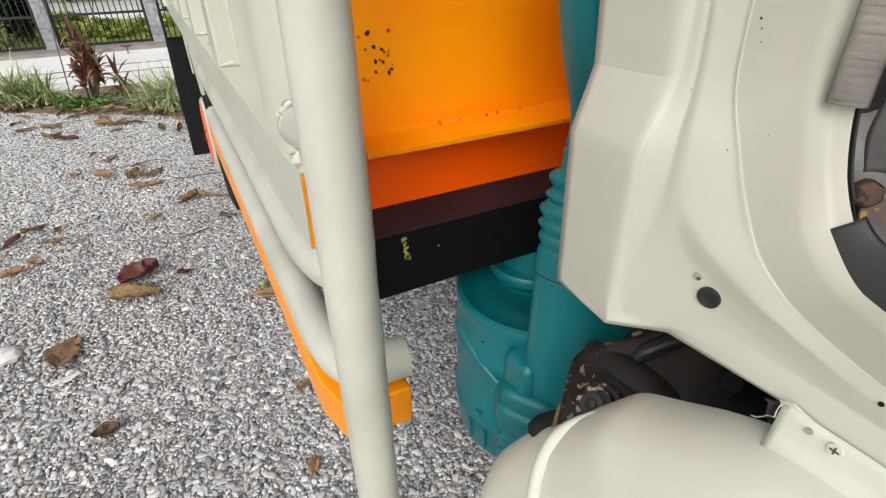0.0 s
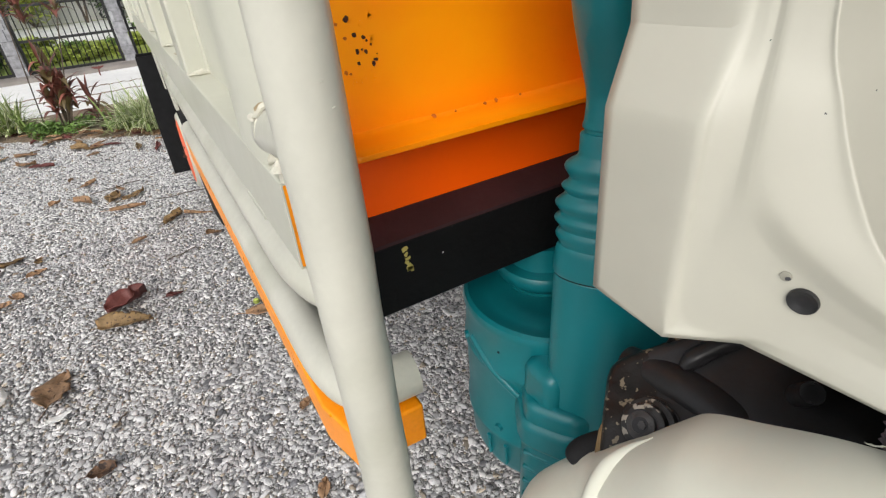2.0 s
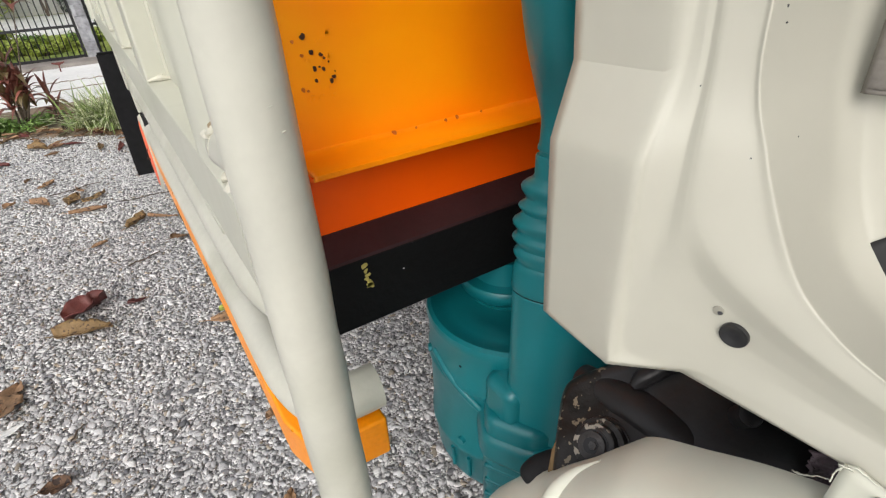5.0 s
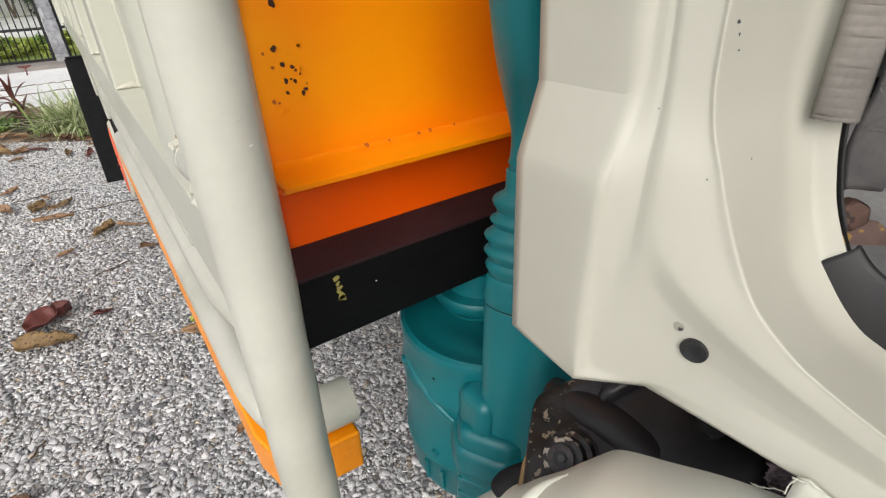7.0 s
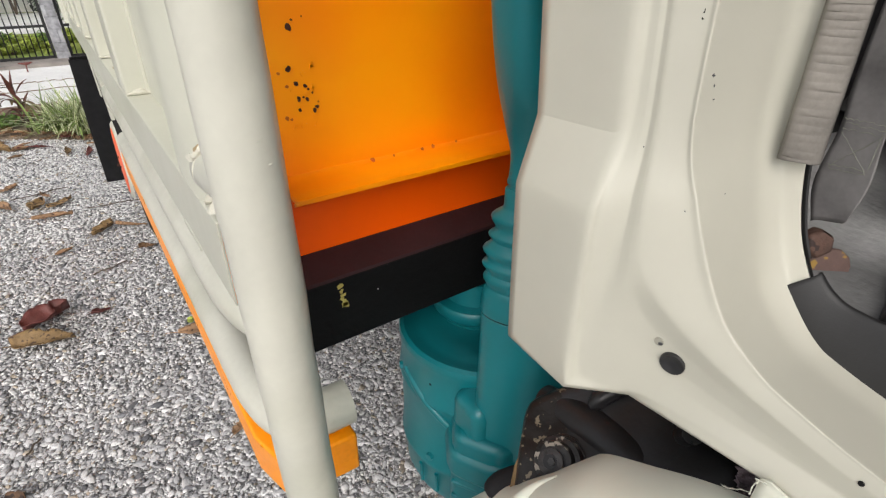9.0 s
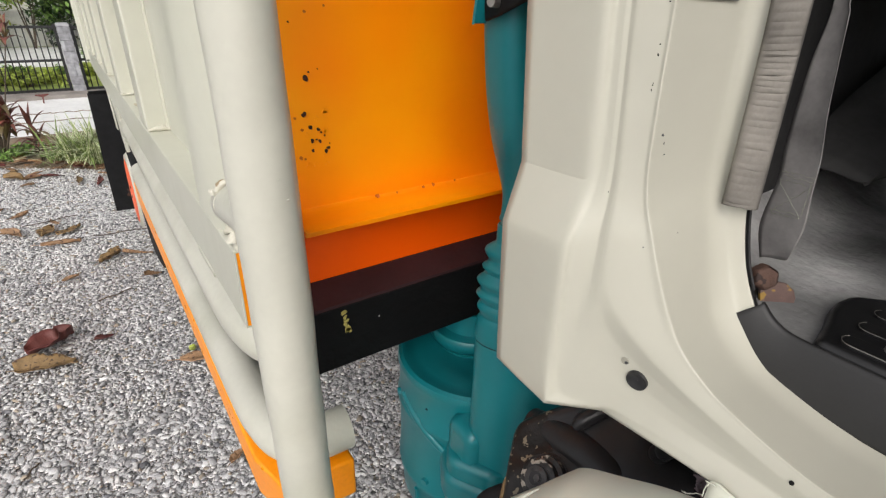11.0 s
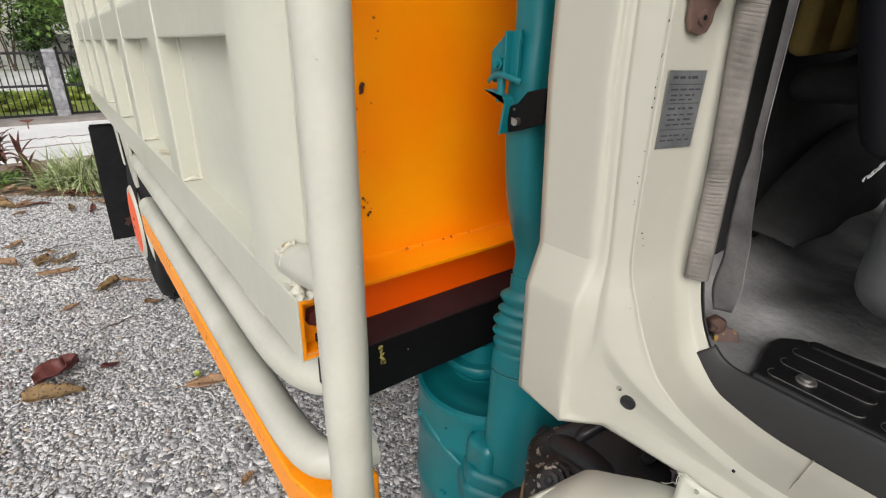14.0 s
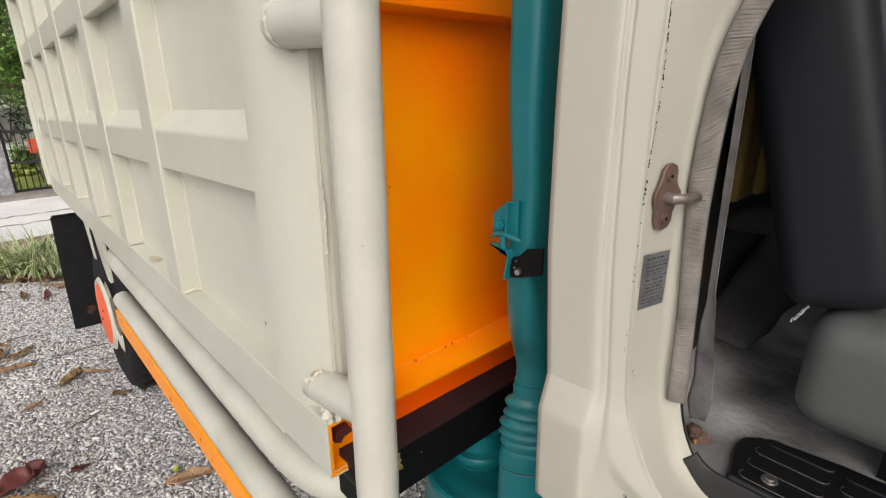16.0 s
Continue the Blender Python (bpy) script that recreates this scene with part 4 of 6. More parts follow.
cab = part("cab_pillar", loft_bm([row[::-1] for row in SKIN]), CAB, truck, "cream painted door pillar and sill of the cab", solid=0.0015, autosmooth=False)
fold = {}
for r in (48,):          # a hard fold across the rear panel
    for j in range(10):
        fold[(r * len(SKIN[0]) + len(SKIN[0]) - 1 - j, r * len(SKIN[0]) + len(SKIN[0]) - 2 - j)] = True
sharp = cab.data.attributes.new("sharp_edge", "BOOLEAN", "EDGE")
for e in cab.data.edges:
    a, b = e.vertices
    sharp.data[e.index].value = (a, b) in fold or (b, a) in fold


def on_skin(y, z):
    """The pressing's surface nearest to (y, z), and its outward normal."""
    best = min(((abs(p[1] - y) + abs(p[2] - z), i, j) for i, row in enumerate(SKIN) for j, p in enumerate(row)), key=lambda q: q[0])
    _, i, j = best
    i, j = min(max(i, 1), len(SKIN) - 2), min(max(j, 1), len(SKIN[0]) - 2)
    n = Vector(SKIN[i + 1][j] - SKIN[i - 1][j]).cross(Vector(SKIN[i][j + 1] - SKIN[i][j - 1])).normalized()
    n = n if n.x < 0 else -n
    p = Vector(SKIN[i][j])
    p.x -= (n.y * (y - p.y) + n.z * (z - p.z)) / n.x
    return Vector((p.x, y, z)), n


for name, y, z, r, m in (("plug", 0.1536, 1.1646, 0.0076, mat("grey_black_rubber", (0.016, 0.016, 0.017), 0.32, vary=0.3, scale=120)), ("small_hole", 0.1640, 1.1756, 0.0030, HOLEGREY), ("slit", 0.0543, 1.1607, 0.0014, BLACK)):
    p, n = on_skin(y, z)
    if name == "plug":
        part("plug", loft_bm([[p + n * h + (n.to_track_quat("Z", "Y").to_matrix() @ Vector((q * r * math.cos(a), q * r * math.sin(a), 0))) for a in [2 * math.pi * k / 28 for k in range(28)]] for q, h in ((1.0, -0.0004), (1.0, 0.0016), (0.95, 0.0024), (0.86, 0.0022), (0.6, 0.0010), (0.3, 0.0004), (0.01, 0.0003))], True), m, cab, "black rubber plug")
    else:
        part(name, disc_bm(p + n * 0.0003, n, r, 0.0006, 24), m, cab)
    if name == "small_hole":
        part("hole_core", disc_bm(p + n * 0.0008 + Vector((0, -0.0012, -0.0006)), n, r * 0.42, 0.0003, 9, 0.4), INK, cab)
rnd = random.Random(12)
# paint worn through along the pillar's fold, in broken streaks
for z0, z1, count, wide in ((1.652, 1.720, 62, 0.0012), (1.630, 1.652, 14, 0.0008), (1.596, 1.618, 9, 0.0005), (1.568, 1.594, 24, 0.0009), (1.550, 1.564, 10, 0.0006), (1.515, 1.545, 26, 0.0010), (1.498, 1.506, 3, 0.0005), (1.43, 1.48, 6, 0.0006), (1.72, 1.86, 40, 0.0013), (1.32, 1.40, 5, 0.0004)):
    for k in range(count):
        z = rnd.uniform(z0, z1)
        p, n = on_skin(0.1930 - 0.012 * max(0.0, 1.45 - z), z)
        p = p + n * 0.0001 + Vector((0, rnd.uniform(-wide, wide), 0))
        run = rnd.uniform(0.0006, 0.0026)
        part("paint_chip", tube_bm([p, p + Vector((0, rnd.uniform(-0.0006, 0.0006), run * 0.4)), p + Vector((0, rnd.uniform(-0.0007, 0.0007), run))], [rnd.uniform(0.0002, 0.0005), rnd.uniform(0.0002, 0.0007), 0.0002], 5), BLACK, cab)
for k, (y, z, r) in enumerate(((0.1835, 1.327, 0.0009), (0.1828, 1.322, 0.0006), (0.1820, 1.315, 0.0005), (0.2045, 1.2865, 0.0006), (0.1545, 1.297, 0.0004), (0.1735, 1.258, 0.0005), (0.1665, 1.265, 0.0004))):
    p, n = on_skin(y, z)
    part("paint_chip", disc_bm(p + n * 0.0001, n, r, 0.0002, 9, 0.6, 900 + k), INK, cab)
part("sill_seam", tube_bm([(0.2825, 0.018, 1.1655), (0.300, 0.018, 1.1662), (0.327, 0.018, 1.1655), (0.345, 0.018, 1.1672)], 0.0005, 6), mat("seam_dirt", (0.36, 0.32, 0.24), 0.9, vary=0.4, scale=60), cab)

# striker and data plate on the pillar
p = Vector((0.3100, 0.1850, 1.5245))
n = Vector((-0.20, -0.98, 0)).normalized()
u = Vector((0.98, -0.20, 0)).normalized()
frame_m = Matrix(((u.x, 0, n.x, p.x), (u.y, 0, n.y, p.y), (0, 1, 0, p.z), (0, 0, 0, 1)))
outline = [(1.25 * a, 0.875 * b) for a, b in [(0.002, 0.040), (0.008, 0.037), (0.0105, 0.030), (0.0105, 0.020), (0.013, 0.012), (0.0175, 0.006), (0.0180, 0.0), (0.0145, -0.008), (0.0105, -0.018), (0.0100, -0.029), (0.007, -0.037), (0.0, -0.040), (-0.008, -0.037), (-0.0115, -0.026), (-0.0115, -0.014), (-0.0145, -0.005), (-0.0145, 0.006), (-0.0110, 0.014), (-0.0085, 0.022), (-0.007, 0.033), (-0.003, 0.039)]]
bm = prism_bm(outline, "z", 0, 0.004)
bm.transform(frame_m)
striker = part("door_striker", bm, STRIKER, cab, "brown steel door striker", bevel=0.0012)
for dz in (0.022, -0.022):
    part("screw", disc_bm(p + n * 0.004 + Vector((0, 0, dz)), n, 0.0060, 0.0022, 18), STRIKER, striker)
    part("screw_socket", disc_bm(p + n * 0.0063 + Vector((0, 0, dz)), n, 0.0022, 0.0004, 6), BLACK, striker)
part("striker_pin", tube_bm([p + n * 0.003, p + n * 0.012, p + n * 0.016 + u * 0.006, p + n * 0.018 + u * 0.030, p + n * 0.017 + u * 0.034], [0.0062, 0.0058, 0.0052, 0.0048, 0.0026], 16), mat("brown_worn_pin", (0.30, 0.26, 0.235), 0.35, metal=0.7, vary=0.25, scale=60), striker)
q = Vector((0.3110, 0.1838, 1.433))
plate_m = Matrix(((u.x, 0, n.x, q.x), (u.y, 0, n.y, q.y), (-0.012, 1, 0, q.z), (0, 0, 0, 1)))


def plate_piece(name, x0, x1, y0, y1, z0, z1, m, parent):
    bm = box_bm(x0, x1, y0, y1, z0, z1)
    bm.transform(plate_m)
    return part(name, bm, m, parent, smooth=False)


plate = plate_piece("data_plate", -0.0215, 0.0195, -0.031, 0.031, 0.0006, 0.0014, PLATE, cab)
plate["label"] = "scratched grey metal data plate"
rnd = random.Random(3)
for y in (0.0205, 0.0055, -0.0155):
    plate_piece("plate_rule", -0.0200, 0.0180, y - 0.0003, y + 0.0003, 0.0014, 0.0016, INK, plate)
for y, h in ((0.0258, 0.0022), (0.0165, 0.0014), (0.0120, 0.0014), (0.0085, 0.0012), (0.0015, 0.0018), (-0.0035, 0.0012), (-0.0075, 0.0016), (-0.0115, 0.0012), (-0.0205, 0.0012), (-0.0245, 0.0012)):
    x = -0.0185 + rnd.uniform(0, 0.005)
    while x < 0.012:
        w = rnd.uniform(0.0025, 0.008)
        plate_piece("print_bar", x, min(x + w, 0.0170), y - h / 2, y + h / 2, 0.0014, 0.0016, INK, plate)
        x += w + rnd.uniform(0.0012, 0.004)
part("plate_edge", tube_bm([plate_m @ Vector(q) for q in ((-0.0215, -0.031, 0.001), (0.0195, -0.031, 0.001), (0.0195, 0.031, 0.001), (-0.0215, 0.031, 0.001), (-0.0215, -0.031, 0.001))], 0.0005, 6), STEEL, plate)

# ribbed dusty seal round the door opening
left = spline([(0.3383, 0.1583, 1.2815), (0.3422, 0.1621, 1.3450), (0.3447, 0.1656, 1.3980), (0.3452, 0.1726, 1.4890), (0.3452, 0.1751, 1.5320), (0.3452, 0.1738, 1.5850), (0.3452, 0.1678, 1.6550), (0.3452, 0.1526, 1.7080), (0.3442, 0.1166, 1.7900), (0.3432, 0.0566, 1.8800)], 64)
right = spline([(0.3473, 0.1428, 1.2815), (0.3512, 0.1471, 1.3450), (0.3537, 0.1508, 1.4000), (0.3542, 0.1552, 1.4850), (0.3542, 0.1558, 1.5350), (0.3542, 0.1541, 1.6050), (0.3542, 0.1474, 1.6600), (0.3542, 0.1328, 1.7080), (0.3532, 0.0946, 1.7900), (0.3512, 0.0346, 1.8800)], 64)
rows = []
for i, (a, b) in enumerate(zip(left, right)):
    bulge = 0.0036 + 0.0006 * (0.5 + 0.5 * math.cos(2 * math.pi * i / 4.4)) * (1.0 + 0.8 * noise.noise(Vector((i * 0.21, 4, 0)))) + 0.0004 * noise.noise(Vector((i * 0.5, 0, 0)))
    out = np.array((-0.9, -0.44, 0.0))
    rows.append([tuple(a + (b - a) * t + out * bulge * (1 - abs(2 * t - 1) ** 5) + np.array((0, 0, 0.0003 * math.sin(5 * t + i)))) for t in (0, 0.08, 0.25, 0.5, 0.75, 0.92, 1)])
seal = part("door_seal", loft_bm([r[::-1] for r in rows]), SEAL, cab, "dusty grey ribbed door seal", solid=0.002)
part("inner_trim", loft_bm([[(p[0] + 0.001, p[1] - 0.001, p[2]), (p[0] + 0.014, p[1] + 0.012, p[2]), (p[0] + 0.036, p[1] + 0.028, p[2]), (p[0] + 0.060, max(p[1] + 0.06, 0.225), p[2])] for p in along[-1] if 1.225 < p[2] < 1.95 and p[1] > 0.0]), mat("dark_grey_trim", (0.030, 0.029, 0.030), 0.6, vary=0.25, scale=20), cab, "dark grey trim behind the door seal", solid=0.002)
part("seal_edge", tube_bm([(p[0] + 0.0012, p[1] - 0.0010, p[2]) for p in along[-1] if 1.208 < p[2] < 1.300 and p[1] > 0.1], 0.0008, 8), BLACK, cab)

# black sill cover and ribbed step plate
low = spline([(0.3412, 0.136, 1.2045), (0.3412, 0.119, 1.1875), (0.3412, 0.103, 1.1785), (0.3412, 0.086, 1.1715), (0.3412, 0.067, 1.1690), (0.3412, 0.050, 1.1680), (0.3412, 0.02, 1.1675), (0.3412, -0.10, 1.1675), (0.3412, -0.8, 1.1675)], 5)
ridge = spline([(0.3500, 0.1215, 1.2185), (0.3500, 0.113, 1.2105), (0.3500, 0.104, 1.2060), (0.3500, 0.094, 1.2045), (0.3500, 0.078, 1.2045), (0.3500, 0.060, 1.2045), (0.3500, 0.03, 1.2050), (0.3500, -0.09, 1.2080), (0.3500, -0.8, 1.210)], 5)
rows = []
for a, b in zip(low, ridge):
    d = np.array((1.0, 0.0, 0.0))
    rows.append([tuple(a + 0.001 * d - 0.002 * (b - a) / 0.04)] + [tuple(a + (b - a) * t - 0.0012 * math.sin(math.pi * t) * d) for t in (0.0, 0.03, 0.25, 0.5, 0.75, 0.93)]
                + [tuple(b + np.array(q)) for q in ((0.0006, -0.0004, 0.0006), (0.0022, -0.0004, 0.0014), (0.0045, -0.0002, 0.0010), (0.0065, 0.0, -0.0010), (0.0085, 0.0, -0.006), (0.0095, 0.0, -0.020))])
cover = part("sill_cover", loft_bm([r[::-1] for r in rows]), mat("grey_black_plastic", (0.0155, 0.0153, 0.0156), 0.55, vary=0.08, scale=30, bump=0.00012, bump_scale=900), truck, "dark grey plastic sill cover", solid=0.0015, autosmooth=False)
step = part("step_plate", prism_bm([(0.355, -0.75), (0.355, 0.088), (0.366, 0.0895), (0.387, 0.093), (0.405, 0.098), (0.424, 0.1005), (0.443, 0.098), (0.458, 0.083), (0.466, 0.06), (0.475, 0.0), (0.49, -0.75)], "z", 1.176, 1.2090), TRIM, cover, "black ribbed scuff plate", bevel=0.006)
for k in range(4):
    x = 0.3615 + 0.0275 * k
    for y0, y1 in ((0.003, 0.078 - 0.004 * max(0, k - 2)), (-0.082, -0.007), (-0.167, -0.092), (-0.252, -0.177), (-0.337, -0.262)):
        loop = [(x + 0.0075 + 0.0075 * math.cos(a), y1 - 0.0075 + 0.0075 * math.sin(a)) for a in [math.pi * q / 8 for q in range(9)]] + [(x + 0.0075 + 0.0075 * math.cos(a), y0 + 0.0075 + 0.0075 * math.sin(a)) for a in [math.pi + math.pi * q / 8 for q in range(9)]]
        rib = part("tread_rib", prism_bm(loop, "z", 1.2080, 1.2115), TRIM, step, bevel=0.0015)
        if x < 0.44 and y0 > -0.2:
            part("worn_edge", tube_bm([(px, py, 1.2112) for px, py in loop[2:14]], [0.0002 + 0.0005 * abs(noise.noise(Vector((px * 300, py * 300, k)))) for px, py in loop[2:14]], 5), STEEL, rib)
part("sill_screw", disc_bm((0.3775, 0.050, 1.2110), (0, 0, 1), 0.0085, 0.0025, 20), STEEL, step)
part("screw_dome", disc_bm((0.3775, 0.050, 1.2135), (0, 0, 1), 0.0050, 0.0022, 14), STEEL, step)

# ---- inside the cab ----
rows = []
for i in range(31):
    y = 0.235 - 0.95 * i / 30
    rows.append([(0.352 + (1.75 - 0.352) * j / 20, y, 1.196 + 0.006 * noise.noise(Vector((j * 0.5, i * 0.4, 1))) + 0.05 * max(0.0, (y - 0.12) / 0.115) ** 2) for j in range(21)])
part("cab_floor", loft_bm(rows), MATGREY, truck, "dusty grey moulded floor mat", solid=0.004)
rows = []
for i in range(29):
    z = 1.20 + 1.03 * i / 28
    rows.append([(0.352 + (1.75 - 0.352) * j / 40, 0.235 - 0.03 * (i < 3) * (3 - i) / 3 + 0.012 * noise.noise(Vector((j * 0.55, i * 0.35, 3))), z) for j in range(41)])
part("rear_trim", loft_bm(rows), CLOTH, truck, "charcoal cloth lining of the cab rear wall", solid=0.004)
part("cab_back", box_bm(0.274, 1.80, 0.255, 0.268, 1.12, 2.24), CAB, truck, smooth=False)
# Roof, front, far door and dashboard are unseen, added to set the daylight.
part("cab_roof", box_bm(0.30, 1.80, -1.2, 0.268, 2.242, 2.27), CAB, truck, smooth=False)
part("cab_floor_pan", box_bm(0.36, 1.76, -1.2, 0.25, 1.150, 1.180), BLACK, truck, smooth=False)
front = part("cab_front", box_bm(0.30, 1.80, -1.24, -1.2, 1.1, 1.66), CAB, truck, "cream front wall with a wide windscreen opening", smooth=False)
for x0, x1, z0, z1 in ((0.30, 0.38, 1.66, 2.24), (1.72, 1.80, 1.66, 2.24), (0.38, 1.72, 2.12, 2.24)):
    part("windscreen_frame", box_bm(x0, x1, -1.24, -1.2, z0, z1), CAB, front, smooth=False)
far = part("far_door", box_bm(1.76, 1.80, -1.2, 0.25, 1.1, 1.62), CAB, truck, "cream far door with an open window", smooth=False)
for y0, y1, z0, z1 in ((-1.2, -1.05, 1.62, 2.24), (0.08, 0.25, 1.62, 2.24), (-1.05, 0.08, 2.12, 2.24)):
    part("window_frame", box_bm(1.76, 1.80, y0, y1, z0, z1), CAB, far, smooth=False)
part("dashboard", box_bm(0.36, 1.75, -1.2, -0.95, 1.18, 1.80), TRIM, truck, bevel=0.03)


def cushion_bm(x0, x1, y0, y1, z0, z1, r, seed=0, puff=0.006):
    bm = box_bm(x0, x1, y0, y1, z0, z1)
    bmesh.ops.bevel(bm, geom=bm.edges[:], offset=r, segments=5, profile=0.5, affect="EDGES")
    bmesh.ops.subdivide_edges(bm, edges=[e for e in bm.edges if e.calc_length() > 0.08], cuts=4, use_grid_fill=True)
    return unwarp(bm, puff, 7, seed)


seat = part("seat_base", cushion_bm(0.417, 0.86, -0.46, 0.060, 1.262, 1.405, 0.036, 1, 0.003), SEATGREY, truck, "grey vinyl seat base with a rounded corner")
bm = cushion_bm(0.425, 0.88, -0.075, 0.035, 1.40, 2.05, 0.030, 2, 0.004)
bm.transform(Matrix.Translation((0, 0.055, 1.40)) @ Matrix.Rotation(radians(-17), 4, "X") @ Matrix.Translation((0, 0, -1.40)))
part("seat_back", bm, SEATDARK, seat, "dark vinyl seat back")
part("seat_frame", box_bm(0.49, 0.84, -0.42, -0.03, 1.20, 1.265), BLACK, seat, smooth=False)
rnd = random.Random(8)
FOAM = mat("frayed_foam", (0.60, 0.60, 0.59), 0.9, vary=0.3, scale=90)
for strand in range(7):
    home = np.array((0.434, 0.066 + 0.0014 * strand, 1.400 - 0.0026 * strand))
    a, q, fray = rnd.uniform(0, 6), home, []
    for k in range(22):
        a += rnd.uniform(-1.0, 1.3)
        q = q + 0.0017 * np.array((0.5 * math.cos(a), 0.6 * math.cos(a + 1), math.sin(a))) + 0.32 * (home - q)
        fray.append(tuple(q))
    part("frayed_padding", tube_bm(spline(fray, 3), 0.0004, 5), FOAM, seat, "white frayed padding")
part("rear_curtain", unwarp(box_bm(0.578, 0.74, 0.200, 0.225, 1.47, 2.15), 0.01, 9), STRAW, truck, "yellowed hanging curtain strip", bevel=0.01)
part("curtain_fold", unwarp(box_bm(0.645, 0.675, 0.185, 0.21, 1.47, 2.15), 0.008, 9, 2), STRAW, truck, bevel=0.008)
rows = []
for i in range(29):
    x = 0.585 + 0.42 * i / 28
    tall = 0.006 + 0.135 * (1 - math.exp(-(x - 0.585) / 0.16))
    rows.append([(x, 0.150 + 0.065 * k ** 1.6 - 0.012 * math.sin(math.pi * k) + 0.006 * noise.noise(Vector((x * 11, k * 2, 6))), 1.2535 + tall * k + 0.004 * noise.noise(Vector((x * 9, k * 3, 2)))) for k in [q / 10 for q in range(11)]])
part("sagging_lining", loft_bm(rows), mat("grey_lining_cloth", (0.085, 0.084, 0.083), 0.85, vary=0.35, scale=9, bump=0.003, bump_scale=16, gloss=0.2), truck, "dark sagging cloth lining above the floor mat", solid=0.003)
rag = cushion_bm(0.62, 0.82, 0.13, 0.22, 1.42, 1.468, 0.02, 5, 0.02)
part("folded_rag", rag, CLOTH, truck, "dark folded rag")

# seat belt hanging by the pillar, with its anchor
left = spline([(0.392, 0.168, 1.95), (0.392, 0.159, 1.60), (0.392, 0.1540, 1.425), (0.392, 0.1530, 1.395), (0.391, 0.1546, 1.370), (0.392, 0.1550, 1.345), (0.393, 0.1545, 1.315), (0.395, 0.1530, 1.290), (0.396, 0.1555, 1.255), (0.398, 0.149, 1.229)], 7)
right = spline([(0.388, 0.160, 1.95), (0.389, 0.151, 1.60), (0.388, 0.1455, 1.425), (0.386, 0.1410, 1.395), (0.386, 0.1370, 1.365), (0.386, 0.1335, 1.338), (0.388, 0.1290, 1.310), (0.389, 0.1275, 1.287), (0.391, 0.1255, 1.262), (0.395, 0.1300, 1.236)], 7)
rows = [[tuple(a + (b - a) * t + np.array((0.0015 * math.sin(3.1 * t), 0.002 * math.sin(6.2 * t), 0)) + np.array((0.006, 0.004, 0)) * max(0.0, t - 0.8)) for t in (0, 0.2, 0.4, 0.6, 0.8, 0.9, 1)] for a, b in zip(left, right)]
belt = part("seat_belt", loft_bm(rows), BELT, truck, "dusty grey seat belt webbing", solid=0.0004)
rnd = random.Random(15)
THREAD = mat("pale_stitch_thread", (0.21, 0.215, 0.175), 0.9, vary=0.3, scale=200)
BOXED = [((0.06, 1.2975), (0.97, 1.2985)), ((0.05, 1.2950), (0.95, 1.2955)), ((0.10, 1.2915), (0.80, 1.2925)), ((0.12, 1.2900), (0.90, 1.2700)), ((0.12, 1.2680), (0.88, 1.2910)), ((0.10, 1.2690), (0.92, 1.2715)), ((0.14, 1.2665), (0.86, 1.2690)), ((0.90, 1.2940), (0.92, 1.2720))]
for (t0, z0), (t1, z1) in BOXED:                         # rows of thread round and across the sewn end
    run = [(t0 + (t1 - t0) * k / 14, z0 + (z1 - z0) * k / 14 + rnd.uniform(-0.0006, 0.0006)) for k in range(15)]
    part("belt_stitch", tube_bm([(0.3928 - 0.0055 * t + 0.0012 * (z0 < 1.28), 0.1535 - 0.0262 * t, z) for t, z in run], [rnd.uniform(0.00006, 0.00036) for _ in run], 4), THREAD, belt)
anchor = part("belt_anchor", prism_bm([(0.011, 0.005), (0.009, 0.011), (0.003, 0.016), (-0.010, 0.018), (-0.016, 0.010), (-0.013, -0.008), (-0.006, -0.018), (0.001, -0.022), (0.005, -0.019), (0.009, -0.007)], "z", 0.0, 0.0035), mat("yellowed_washer", (0.105, 0.062, 0.052), 0.5, vary=0.25, scale=70, spots=(0.30, 0.18, 0.03), spot_size=70, spot_cut=0.555), truck, "rusty belt anchor bolt with a yellowed plate", bevel=0.001)
anchor_axis = Vector((-0.60, -0.74, 0.30)).normalized()
across = Vector((0.78, -0.62, 0.0)).normalized()
lift = anchor_axis.cross(across).normalized()
anchor.data.transform(Matrix(((across.x, lift.x, anchor_axis.x, 0.4010), (across.y, lift.y, anchor_axis.y, 0.1285), (across.z, lift.z, anchor_axis.z, 1.1985), (0, 0, 0, 1))))
part("anchor_bolt", tube_bm([Vector((0.3935, 0.1435, 1.2175)) + anchor_axis * h for h in (0.0, 0.009, 0.0115)], [0.0102, 0.0102, 0.0078], 6), mat("rusty_bolt", (0.085, 0.045, 0.032), 0.75, vary=0.3, scale=60, bump=0.003, bump_scale=110, spots=(0.035, 0.02, 0.016), spot_size=110, spot_cut=0.55), anchor, bevel=0.002)

# ---- front mudguard below the pillar ----
arc = [(-0.75, 1.116), (-0.50, 1.1165), (-0.30, 1.117), (-0.17, 1.1175), (-0.09, 1.118), (-0.03, 1.1185), (0.02, 1.1175), (0.072, 1.111), (0.112, 1.093), (0.150, 1.068), (0.181, 1.047), (0.199, 1.026), (0.215, 1.002), (0.235, 0.971), (0.250, 0.946), (0.266, 0.925), (0.300, 0.872), (0.337, 0.79), (0.360, 0.66), (0.367, 0.50)]
ctr = spline(arc, 8)
FLARE = ((0.2855, -0.014), (0.2850, -0.003), (0.2825, -0.0004), (0.275, 0.000), (0.262, -0.001), (0.248, -0.004), (0.234, -0.011), (0.223, -0.022), (0.215, -0.040), (0.210, -0.065), (0.206, -0.105), (0.204, -0.17))
rows = []
